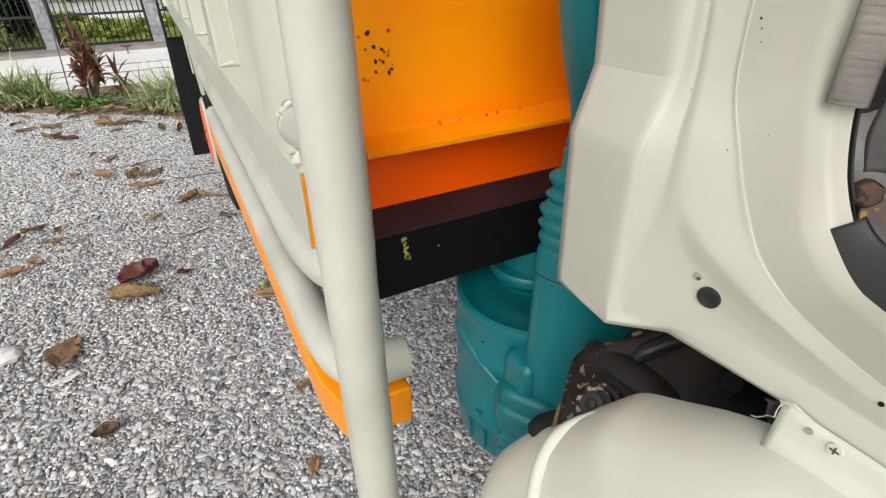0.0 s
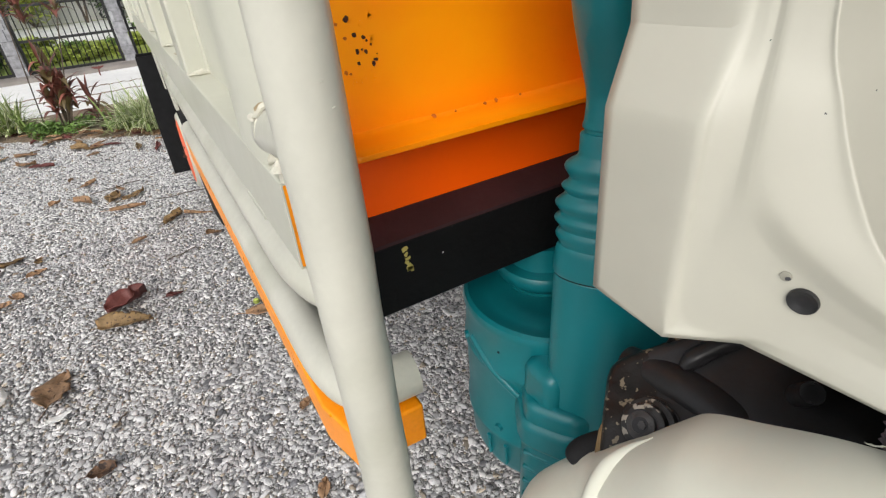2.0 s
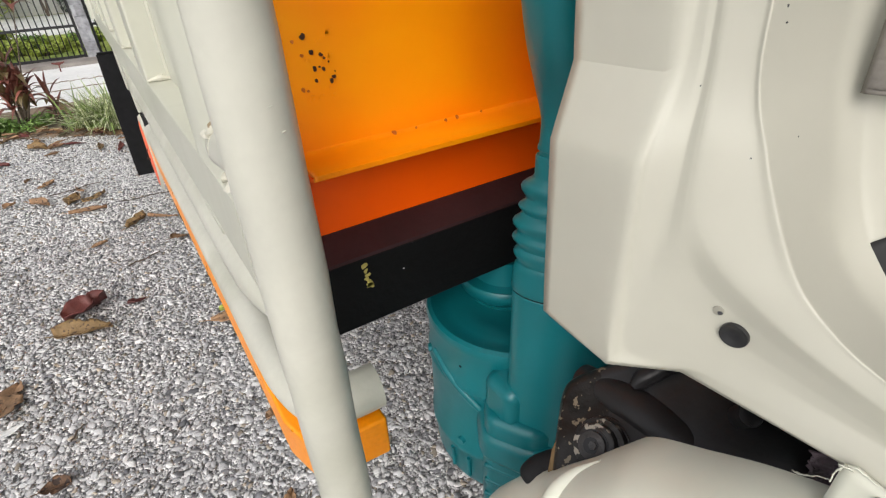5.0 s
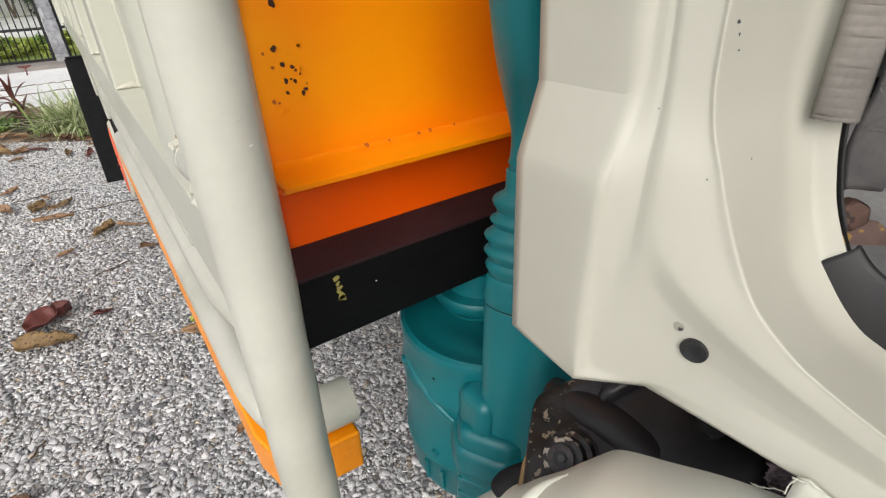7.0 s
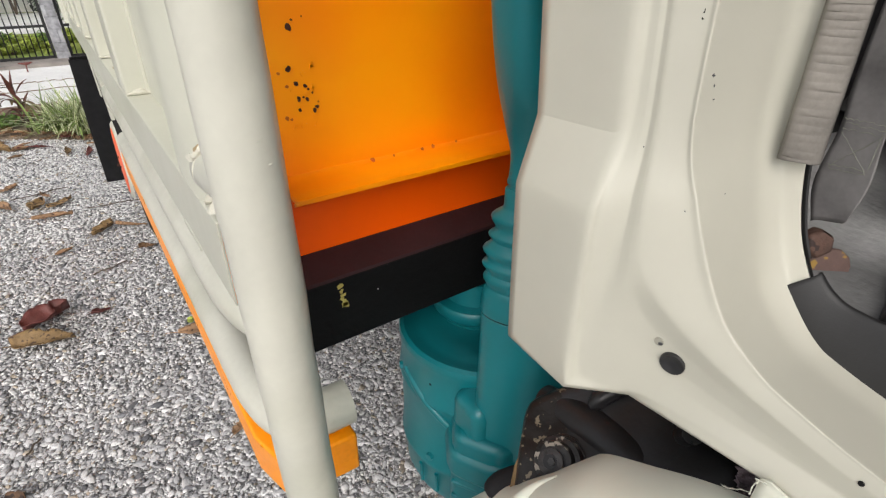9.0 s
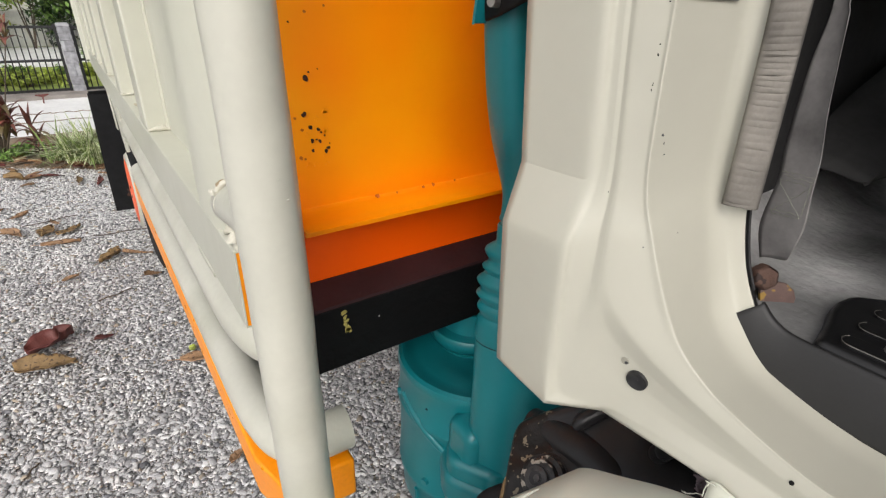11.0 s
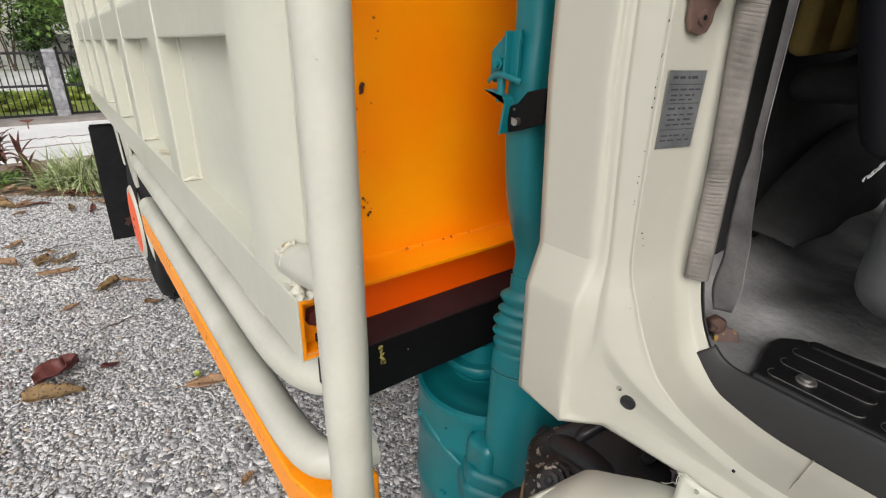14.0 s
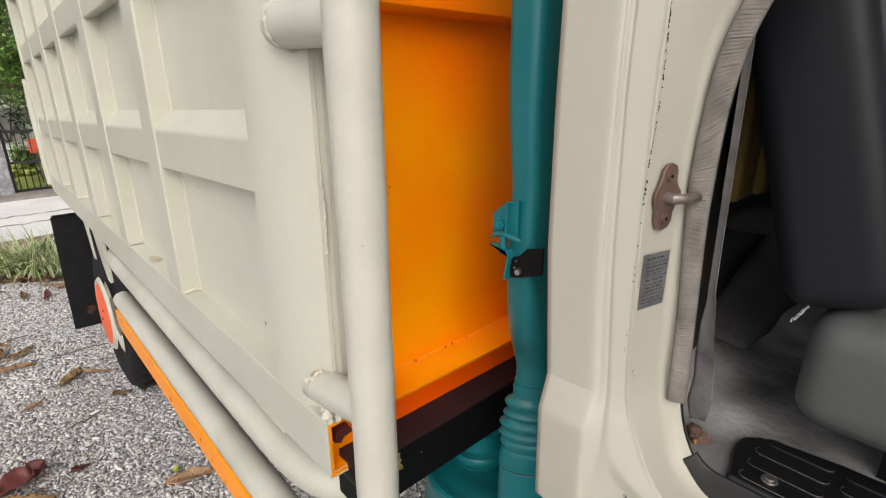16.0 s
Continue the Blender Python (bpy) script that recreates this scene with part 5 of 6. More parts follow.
for i, (y, z) in enumerate(ctr):
    a, b = ctr[max(i - 1, 0)], ctr[min(i + 1, len(ctr) - 1)]
    t = np.array((b[0] - a[0], b[1] - a[1]))
    t = t / np.linalg.norm(t)
    inner = float(np.interp(y, (0.189, 0.200, 0.213, 0.240), (0.2855, 0.2740, 0.2640, 0.2630)))      # the inner edge is cut away behind the crest
    rows.append([(x, y - t[1] * h, z + t[0] * h) for x, h in [(x if x < 0.240 else 0.240 + (x - 0.240) * (inner - 0.240) / 0.0455, h) for x, h in FLARE]])
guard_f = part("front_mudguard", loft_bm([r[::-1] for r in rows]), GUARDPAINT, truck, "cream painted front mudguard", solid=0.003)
bead = [(0.2535, 0.2030, 1.0175), (0.2515, 0.2095, 1.0060), (0.2475, 0.2165, 0.9930), (0.2415, 0.2215, 0.9805), (0.2335, 0.2245, 0.9670), (0.2255, 0.2245, 0.9520), (0.2180, 0.2225, 0.9330), (0.2125, 0.2190, 0.9080), (0.2090, 0.2150, 0.8700)]
part("mudguard_bead", tube_bm(spline(bead, 4), [0.0010 + 0.0062 * min(k / 14, 1.0) for k in range(33)], 16), GUARDPAINT, guard_f)
flange = []
for i, (y, foot) in enumerate(ctr):                       # the flange rises out of the mudguard in a soft fold
    if -0.70 < y < 0.0905:
        top = float(np.interp(y, (-0.7, 0.040, 0.055, 0.069, 0.0765, 0.083, 0.0868, 0.0885, 0.0897), (1.138, 1.138, 1.1372, 1.1362, 1.137, 1.1394, 1.1392, 1.1345, 1.1275)))
        near, low = rows[i][4], rows[i][5]
        flange.append([(0.2678, y, top), (0.2672, y, top - 0.3 * (top - foot)), (0.2670, y, foot + 0.0125), (0.2666, y, foot + 0.0075), (0.2654, y, foot + 0.0036), (0.2636, y, foot + 0.0014), (near[0], near[1], near[2] + 0.0003), (low[0], low[1], low[2] - 0.0015)])
part("mount_flange", loft_bm(flange[::-1]), GUARDPAINT, guard_f, solid=0.0010)
part("torn_edge", bead_bm([(0.2672, 0.0890, 1.1215), (0.2668, 0.0892, 1.1290), (0.2660, 0.0880, 1.1350), (0.2655, 0.0862, 1.1395), (0.2662, 0.0825, 1.1398), (0.2670, 0.0760, 1.1372), (0.2674, 0.0690, 1.1364)], 0.0005, 61, 0.0012), GUARDPAINT, guard_f, "torn and folded corner of the mudguard seam")
part("torn_tongue", unwarp(loft_bm([[(0.2668 - 0.0010 * k, 0.0885 - 0.0016 * j, 1.1345 + 0.0011 * k + 0.0006 * j) for j in range(4)] for k in range(5)]), 0.0014, 300, 4), GUARDPAINT, guard_f, solid=0.0006)
part("ragged_edge", bead_bm([(0.2710, 0.0900, 1.1190), (0.2725, 0.0945, 1.1150), (0.2750, 0.0980, 1.1090), (0.2780, 0.1010, 1.1040), (0.2810, 0.1060, 1.0990)], 0.0005, 33, 0.0016), GUARDPAINT, guard_f)
# Crumpled purple-brown patch behind the seam, modelled without a known identity.
part("torn_liner", unwarp(loft_bm([[(0.301 - 0.05 * (u - 0.5) * (v - 0.5), 0.086 + 0.0185 * u - 0.003 * (1 - v), 1.068 + 0.044 * v) for u in [k / 9 for k in range(10)]] for v in [k / 16 for k in range(17)]]), 0.0032, 190, 2), mat("purple_brown_crumple", (0.14, 0.105, 0.12), 0.6, vary=0.5, scale=70, bump=0.004, bump_scale=150), guard_f, "crumpled purple-brown patch behind the seam", smooth=False, solid=0.001)
for y, r in ((0.071, 0.0020), (0.057, 0.0040), (-0.10, 0.0040)):
    screw = part("screw" if r > 0.003 else "screw_hole", disc_bm((0.2668, y, 1.130), (-1, 0, 0.1), r, 0.0014, 20), GUARDPAINT if r > 0.003 else HOLEGREY, guard_f)
    for turned in (0, 1) if r > 0.003 else ():
        a, b = (0.0024, 0.0004) if turned else (0.0004, 0.0024)
        part("screw_slot", box_bm(0.2648, 0.2656, y - a, y + a, 1.130 - b, 1.130 + b), INK, screw, smooth=False)

# ---- gravel: rounded pebbles lying close together ----
def pebbles(name, x0, x1, y0, y1, pitch, r0, r1, fine, seed, label, keep=None, dark=0.12, pale=0.25):
    rng = np.random.default_rng(seed)
    bm = bmesh.new()
    if fine is None:
        for q in ((1, 0, 0), (0, 1, 0), (-1, 0, 0), (0, -1, 0), (0, 0, 1), (0, 0, -1)):
            bm.verts.new(q)
        bm.verts.index_update()
        bm.verts.ensure_lookup_table()
        for k in range(4):
            bm.faces.new([bm.verts[i] for i in (k, (k + 1) % 4, 4)])
            bm.faces.new([bm.verts[i] for i in ((k + 1) % 4, k, 5)])
    else:
        bmesh.ops.create_icosphere(bm, subdivisions=2 if fine else 1, radius=1)
    unit = np.array([v.co for v in bm.verts])
    tri = np.array([[v.index for v in f.verts] for f in bm.faces])
    bm.free()
    gx, gy = np.meshgrid(np.arange(x0, x1, pitch), np.arange(y0, y1, pitch))
    cx = gx.ravel() + rng.uniform(-0.5, 0.5, gx.size) * pitch * 1.3
    cy = gy.ravel() + rng.uniform(-0.5, 0.5, gx.size) * pitch * 1.3
    if keep is not None:
        sel = keep(cx, cy)
        cx, cy = cx[sel], cy[sel]
    n = len(cx)
    r = r0 + (r1 - r0) * rng.random(n) ** 3.4
    sx, sy, sz = r * rng.uniform(0.95, 1.7, n), r * rng.uniform(0.65, 1.05, n), r * rng.uniform(0.32, 0.62, n)
    a, tilt, turn = rng.uniform(0, 2 * np.pi, n), rng.normal(0, 0.35, n), rng.uniform(0, 2 * np.pi, n)
    lump = 1 + (0.10 if fine else 0.17) * rng.standard_normal((n, len(unit)))
    p = unit[None] * np.stack([sx, sy, sz], 1)[:, None] * lump[..., None]
    ca, sa = np.cos(a)[:, None], np.sin(a)[:, None]
    x, y, z = p[..., 0] * ca - p[..., 1] * sa, p[..., 0] * sa + p[..., 1] * ca, p[..., 2]
    ct, st, cu, su = np.cos(tilt)[:, None], np.sin(tilt)[:, None], np.cos(turn)[:, None], np.sin(turn)[:, None]
    d = x * cu + y * su
    e = -x * su + y * cu
    d, z = d * ct - z * st, d * st + z * ct
    x, y = d * cu - e * su, d * su + e * cu
    pts = np.stack([x + cx[:, None], y + cy[:, None], z + (-0.006 + rng.uniform(0, 0.010, n) + 0.2 * r)[:, None]], 2).reshape(-1, 3)
    faces = (tri[None] + (np.arange(n) * len(unit))[:, None, None]).reshape(-1, 3)
    me = bpy.data.meshes.new(name)
    me.vertices.add(len(pts))
    me.vertices.foreach_set("co", pts.ravel())
    me.loops.add(faces.size)
    me.loops.foreach_set("vertex_index", faces.ravel())
    me.polygons.add(len(faces))
    me.polygons.foreach_set("loop_start", np.arange(0, faces.size, 3))
    me.polygons.foreach_set("use_smooth", np.full(len(faces), fine is not None))
    kind = rng.random(n)
    slot = np.where(kind < dark, 1, np.where(kind < dark + 0.05, 2, np.where(kind > 1 - pale, 3, 0)))
    for m in (STONE, SLATE, TAN, PALE):
        me.materials.append(m)
    me.polygons.foreach_set("material_index", np.repeat(slot, len(tri)))
    me.update(calc_edges=True)
    me.validate()
    return tagged(new(name, me), label, "gravel", kind="stuff")


YARD = "rounded grey and white pebbles packed over the yard"
# Pale stones increase with distance: the brighter far yard is put into colour.
pebbles("gravel", -1.05, 0.95, 0.60, 1.75, 0.0165, 0.0060, 0.0140, True, 5, YARD, None, 0.10, 0.22)
pebbles("gravel", -1.05, 0.95, 0.60, 1.75, 0.0108, 0.0046, 0.0092, False, 11, YARD, None, 0.10, 0.26)
pebbles("gravel", -1.05, 0.95, 0.60, 1.75, 0.0082, 0.0026, 0.0046, None, 9, YARD, None, 0.16, 0.22)
pebbles("gravel", -1.55, 1.0, 1.75, 3.25, 0.0190, 0.0066, 0.0140, False, 12, YARD, lambda x, y: x < 0.45 + 0.6 * (y < 2.2), 0.09, 0.30)
pebbles("gravel", -1.55, 1.0, 1.75, 3.25, 0.0112, 0.0048, 0.0094, False, 6, YARD, lambda x, y: x < 0.45 + 0.6 * (y < 2.2), 0.08, 0.36)
pebbles("gravel", -2.3, 0.35, 3.25, 6.50, 0.0150, 0.0066, 0.0120, False, 7, YARD, lambda x, y: (y < 5.13 - 0.648 * x) & (x > -0.45 - 0.31 * y), 0.04, 0.76)

# ---- dry leaves on the gravel ----
def leaf_bm(length, width, curl, seed, ragged=0.22):
    """A dried leaf: pointed ends, torn margins, a folded midrib and a crumpled blade."""
    rnd = random.Random(seed)
    n, rows = 18, []
    bend, twist, fold = rnd.uniform(-0.6, 0.6), rnd.uniform(-0.7, 0.7), rnd.uniform(0.1, 0.45)
    torn = [rnd.uniform(0.15, 0.85) for _ in range(2)]
    for i in range(n + 1):
        s = i / n
        body = math.sin(math.pi * min(1.0, 0.02 + 0.97 * s)) ** 0.72 * (1.12 - 0.35 * s)
        x = length * (s - 0.5)
        yc = 0.12 * length * bend * math.sin(math.pi * s)
        row = []
        for k in range(-4, 5):
            u = k / 4
            side = 0 if u < 0 else 1
            w = width / 2 * body * (1 + ragged * noise.noise(Vector((s * 9, side * 5.0, seed * 1.3))))
            w *= 1 - 0.5 * math.exp(-((s - torn[side]) / 0.035) ** 2)
            z = width * (curl * abs(u) ** 1.5 * (0.6 + 0.5 * math.sin(3 * s + seed)) + fold * 0.25 * abs(u) + 0.10 * noise.noise(Vector((s * 4, u * 1.6, seed * 2.1))))
            z += 0.22 * length * curl * (s - 0.5) ** 2 + 0.5 * twist * u * width * (s - 0.5)
            row.append((x, yc + u * w, z))
        rows.append(row)
    low = min(p[2] for r in rows for p in r)
    return loft_bm([[(x, y, z - low) for x, y, z in r] for r in rows])


def dry_leaf(x, y, length, width, turn, material, seed, label, curl=0.35, z=0.012):
    ob = thing("dry_leaf", label, "leaf", group="dry leaves on the gravel", at=(x, y, z))
    ob.rotation_euler = (random.Random(seed).uniform(-0.15, 0.15), random.Random(seed + 1).uniform(-0.15, 0.15), radians(turn))
    blade = new("blade", mesh_of(leaf_bm(length, width, curl, seed), True, [material]))
    blade.parent = ob
    s = blade.modifiers.new("thickness", "SOLIDIFY")
    s.thickness = 0.0012
    stalk = new("stalk", mesh_of(tube_bm([(-0.5 * length - 0.25 * length, 0.02 * length, 0.006), (-0.6 * length, 0, 0.008), (-0.40 * length, 0, 0.006), (0.1 * length, 0.0, 0.006), (0.46 * length, 0.0, 0.006)], [0.0016, 0.0016, 0.0014, 0.001, 0.0005], 6), True, [material]))
    stalk.parent = ob
    return ob


TANLEAF = "curled tan dry leaf lying on grey gravel"
REDL = "curled wine-red dry leaf lying on grey gravel"
DARKL = "small shrivelled brown leaf on grey gravel"
for k, (x, y, ln, wd, turn, m, lab) in enumerate((
        (-0.345, 2.405, 0.185, 0.15, 26, WINE, REDL), (-0.362, 2.240, 0.25, 0.11, -28, OCHRE, "mottled ochre dry leaf lying on grey gravel"), (-0.156, 2.347, 0.075, 0.05, 16, WINE, DARKL),
        (-0.602, 1.948, 0.215, 0.125, 78, BROWN, "flat broad tan dry leaf lying on grey gravel"), (-0.462, 1.466, 0.080, 0.062, 0, HUSK, DARKL), (0.180, 1.965, 0.19, 0.065, -18, BROWN, "curled reddish tan dry leaf lying on grey gravel"),
        (0.100, 1.030, 0.06, 0.040, 60, BROWN, DARKL), (0.155, 1.365, 0.055, 0.04, 30, BROWN, DARKL), (-0.875, 2.730, 0.12, 0.06, 8, BROWN, TANLEAF), (-0.858, 3.195, 0.14, 0.06, 48, OCHRE, TANLEAF), (-0.737, 2.985, 0.10, 0.05, 35, BROWN, DARKL),
        (-0.737, 3.125, 0.055, 0.045, 70, OCHRE, DARKL), (-0.937, 3.08, 0.11, 0.05, 47, WINE, DARKL), (-0.065, 3.205, 0.14, 0.085, 35, OCHRE, TANLEAF), (0.070, 3.190, 0.16, 0.035, -22, BROWN, DARKL), (0.105, 2.860, 0.085, 0.05, 8, BROWN, DARKL),
        (-0.365, 3.790, 0.13, 0.10, 60, OCHRE, TANLEAF), (-0.252, 3.755, 0.17, 0.075, 40, OCHRE, TANLEAF), (-0.295, 3.555, 0.20, 0.06, 2, BROWN, TANLEAF), (-0.545, 3.850, 0.17, 0.075, -50, BROWN, TANLEAF), (-0.705, 3.95, 0.07, 0.05, 20, BROWN, DARKL),
        (-0.976, 5.270, 0.16, 0.08, -12, BROWN, TANLEAF), (-1.158, 5.280, 0.14, 0.07, 4, OCHRE, TANLEAF), (-0.952, 5.000, 0.13, 0.09, 0, BROWN, TANLEAF), (-0.837, 4.855, 0.17, 0.07, -8, WINE, REDL), (-0.583, 5.125, 0.18, 0.10, -40, OCHRE, TANLEAF), (-0.459, 5.076, 0.12, 0.07, -13, BROWN, TANLEAF))):
    dry_leaf(x, y, ln, wd, turn, m, 100 + k, lab, {0: 0.24, 1: 0.16, 3: 0.05}.get(k, 0.26))
rnd = random.Random(77)
for k in range(50):
    x = rnd.uniform(-1.75, 0.30)
    y = bed_edge(x) - 0.62 * rnd.random() ** 3 + rnd.random() * 0.26
    dry_leaf(x, y, rnd.uniform(0.07, 0.16), rnd.uniform(0.035, 0.07), rnd.uniform(0, 360), (WINE, BROWN, BROWN, OCHRE)[k % 4], 300 + k, "dry leaf fallen beside the planting bed", 0.14, 0.014 if y < bed_edge(x) else 0.024)
for k in range(30):
    x = rnd.uniform(-1.5, 0.25)
    dry_leaf(x, bed_edge(x) + rnd.uniform(-0.06, 0.34), rnd.uniform(0.07, 0.14), rnd.uniform(0.045, 0.08), rnd.uniform(0, 360), WINE if rnd.random() < 0.15 else BROWN, 700 + k, "dry leaf lying on the soil of the bed", 0.25, 0.03)
for k in range(5):
    dry_leaf(rnd.uniform(-1.1, 0.0), rnd.uniform(2.6, 4.6), rnd.uniform(0.05, 0.12), rnd.uniform(0.03, 0.06), rnd.uniform(0, 360), BROWN, 500 + k, DARKL)
tw = thing("twig", "thin dry brown twigs lying on grey gravel", "twig", at=(0.0, 3.0, 0.02))
for k, (x, y, ln, a) in enumerate(((-0.08, 2.72, 0.16, 20), (-0.35, 3.98, 0.30, 12), (0.02, 3.55, 0.3, -5), (-0.40, 1.66, 0.07, 55))):
    a = radians(a)
    pts = [(x + ln * (s - 0.5) * math.cos(a), y + ln * (s - 0.5) * math.sin(a) + 0.01 * math.sin(9 * s + k), 0.02) for s in (0, 0.25, 0.5, 0.75, 1)]
    part("stick", tube_bm(pts, 0.0032, 6), BARK, tw)
scrap = tagged(part("paper_scrap", unwarp(leaf_bm(0.085, 0.035, 0.3, 9, 0.3), 0.003, 30), WHITE, solid=0.001), "torn white paper scrap on grey gravel", "litter")
scrap.location, scrap.rotation_euler = (-0.585, 1.794, 0.016), (0, 0, radians(17))
cup = tagged(part("paper_wad", unwarp(turned_bm([(0.001, 0.0), (0.05, 0.004), (0.055, 0.02), (0.04, 0.03), (0.001, 0.034)], (0, 0), 24), 0.012, 28), WHITE), "crumpled white paper wad on grey gravel", "litter")
cup.location = (-0.815, 2.03, 0.008)
seedpod = tagged(part("green_fruit", unwarp(turned_bm([(0.001, 0), (0.012, 0.004), (0.015, 0.013), (0.011, 0.022), (0.001, 0.025)], (0, 0), 16), 0.001, 60), FRESH), "small green fallen fruit on gravel", "fruit")
seedpod.location = (0.150, 2.055, 0.012)

# ---- planting bed ----
def grass_clump(x, y, height, blades, seed):
    ob = thing("variegated_grass", "clump of arching green and cream striped grass blades", "plant", group="grass clumps in the bed", at=(x, y, 0.02))
    rnd = random.Random(seed)
    for tone, mats in (("blades", (BLADE, STRIPE)),):
        bm = bmesh.new()
        for k in range(blades):
            a, lean, ln = rnd.uniform(0, 2 * math.pi), rnd.uniform(0.25, 1.35), height * rnd.uniform(0.75, 1.4)
            w, base = rnd.uniform(0.007, 0.012), (rnd.gauss(0, 0.06), rnd.gauss(0, 0.05))
            d, side = Vector((math.cos(a), math.sin(a), 0)), Vector((-math.sin(a), math.cos(a), 0))
            rows = []
            for i in range(7):
                s = i / 6
                out = ln * (s * math.sin(lean) * 0.55 + 0.42 * s * s * math.sin(lean))
                up = ln * (s * math.cos(lean * 0.55) - 0.62 * s * s * lean * 0.75)
                c = Vector((base[0], base[1], 0)) + d * out + Vector((0, 0, max(up, 0.01)))
                ww = w * (1 - s ** 2.2) + 0.0006
                rows.append([c + side * (u * ww) + Vector((0, 0, 0.25 * ww * abs(u))) for u in (-1, -0.45, 0.45, 1)])
            start = len(bm.faces)
            loft_bm(rows, bm=bm)
            bm.faces.ensure_lookup_table()
            pale = rnd.random() < 0.62
            for j in range(start, len(bm.faces)):
                bm.faces[j].material_index = 1 if (j - start) % 3 != 1 and pale else 0
        child = new(tone, mesh_of(bm, True, mats))
        child.parent = ob
    return ob


for k, (x, y, h, n) in enumerate(((-1.38, 6.16, 0.42, 230), (-1.12, 6.12, 0.34, 140), (-0.15, 5.43, 0.35, 150), (0.0, 5.33, 0.38, 200), (0.20, 5.19, 0.39, 120), (-1.9, 6.45, 0.45, 120), (0.48, 5.01, 0.36, 90), (-2.6, 6.6, 0.45, 90))):
    grass_clump(x, y, h, n, 40 + k)


def cordyline(x, y, stems, seed, label):
    ob = thing("cordyline", label, "plant", group="red cordylines in the bed", at=(x, y, 0.02))
    rnd = random.Random(seed)
    for height, lean, crown, a in stems:
        thick = 0.55 if height > 0.9 else 1.0
        top = Vector((lean * math.cos(a) * height, lean * math.sin(a) * height * 0.6, height))
        stem = new("stem", mesh_of(tube_bm([Vector((0.02 * math.cos(a), 0.02 * math.sin(a), -0.02)), top * 0.5 + Vector((0.01, 0, 0)), top], [0.011 * thick, 0.009 * thick, 0.007 * thick], 8), True, [BARK]))
        stem.parent = ob
        bm = bmesh.new()
        for k in range(int(0.8 * crown)):
            b, up = 2.4 * k + rnd.uniform(-0.5, 0.5), rnd.uniform(0.45, 1.40)
            ln, w = rnd.uniform(0.12, 0.25), rnd.uniform(0.013, 0.027)
            d = Vector((math.cos(b) * math.cos(up), math.sin(b) * math.cos(up), math.sin(up)))
            side = d.cross(Vector((0, 0, 1))).normalized()
            nrm = side.cross(d)
            start = top * (1 - rnd.random() * (0.60 if height < 0.9 else 0.16))
            rows = []
            for i in range(8):
                s = i / 7
                c = start + d * ln * s - Vector((0, 0, 0.16 * s ** 2.4 * (1.35 - up)))
                ww = w * math.sin(math.pi * (0.05 + 0.93 * s)) ** 0.9 + 0.001
                rows.append([c + side * (u * ww) + nrm * (0.55 * ww * abs(u)) for u in (-1, 0, 1)])
            first = len(bm.faces)
            loft_bm(rows, bm=bm)
            bm.faces.ensure_lookup_table()
            for j in range(first, len(bm.faces)):
                bm.faces[j].material_index = 1 if k % 3 == 2 else 0
        crown_ob = new("crown", mesh_of(bm, True, [REDLEAF, BRONZE]))
        crown_ob.parent = ob
    return ob


cordyline(-0.69, 5.80, [(0.46, 0.26, 34, 0.0), (0.40, 0.40, 28, 0.3), (0.57, 0.14, 32, 0.2), (0.64, 0.06, 24, 0.0), (0.34, 0.10, 22, 3.0), (0.32, 0.50, 18, -0.3), (1.06, 0.05, 24, 0.0), (1.10, 0.30, 16, 0.0)], 3, "dark burgundy cordyline with several leafy stems")
cordyline(-0.40, 5.62, [(0.26, 0.08, 9, 0.5), (0.12, 0.3, 7, 2.0)], 5, "small young red cordyline shoot")
cordyline(-0.945, 6.40, [(1.10, 0.11, 20, 0.0)], 8, "tall thin cordyline with a red crown")
cordyline(-0.45, 5.85, [(0.34, 0.2, 12, 1.0)], 11, "small young red cordyline shoot")


def foliage_bm(blobs, count, size, seed, bm=None):
    """Many small leaves scattered through a set of uneven blobs (x, y, z, rx, ry, rz)."""
    rnd = random.Random(seed)
    bm = bm or bmesh.new()
    weights = [b[3] * b[4] * b[5] for b in blobs]
    for _ in range(count):
        bx, by, bz, rx, ry, rz = rnd.choices(blobs, weights)[0]
        d = Vector((rnd.gauss(0, 1), rnd.gauss(0, 1), rnd.gauss(0, 1))).normalized() * (rnd.random() ** 0.45)
        c = Vector((bx + d.x * rx, by + d.y * ry, bz + d.z * rz))
        u = Vector((rnd.uniform(-1, 1), rnd.uniform(-1, 1), rnd.uniform(-0.6, 0.6))).normalized()
        v = u.cross(Vector((rnd.uniform(-0.5, 0.5), rnd.uniform(-0.5, 0.5), 1))).normalized()
        ln, w = size * rnd.uniform(0.7, 1.4), size * rnd.uniform(0.25, 0.5)
        a = [bm.verts.new(q) for q in (c - u * ln, c - v * w + Vector((0, 0, 0.15 * w)), c + u * ln - Vector((0, 0, 0.2 * ln)), c + v * w + Vector((0, 0, 0.15 * w)))]
        bm.faces.new(a)
    return bm


rnd = random.Random(21)
blobs = [(x, bed_edge(x) + rnd.uniform(0.14, 0.6), rnd.uniform(0.03, 0.09), 0.13, 0.10, rnd.uniform(0.03, 0.06)) for x in [rnd.uniform(-2.2, 0.6) for _ in range(52)]]
tagged(part("ground_cover", foliage_bm(blobs, 7500, 0.022, 4), GREEN, autosmooth=False), "low green leafy ground cover in the bed", "ground cover", kind="stuff")

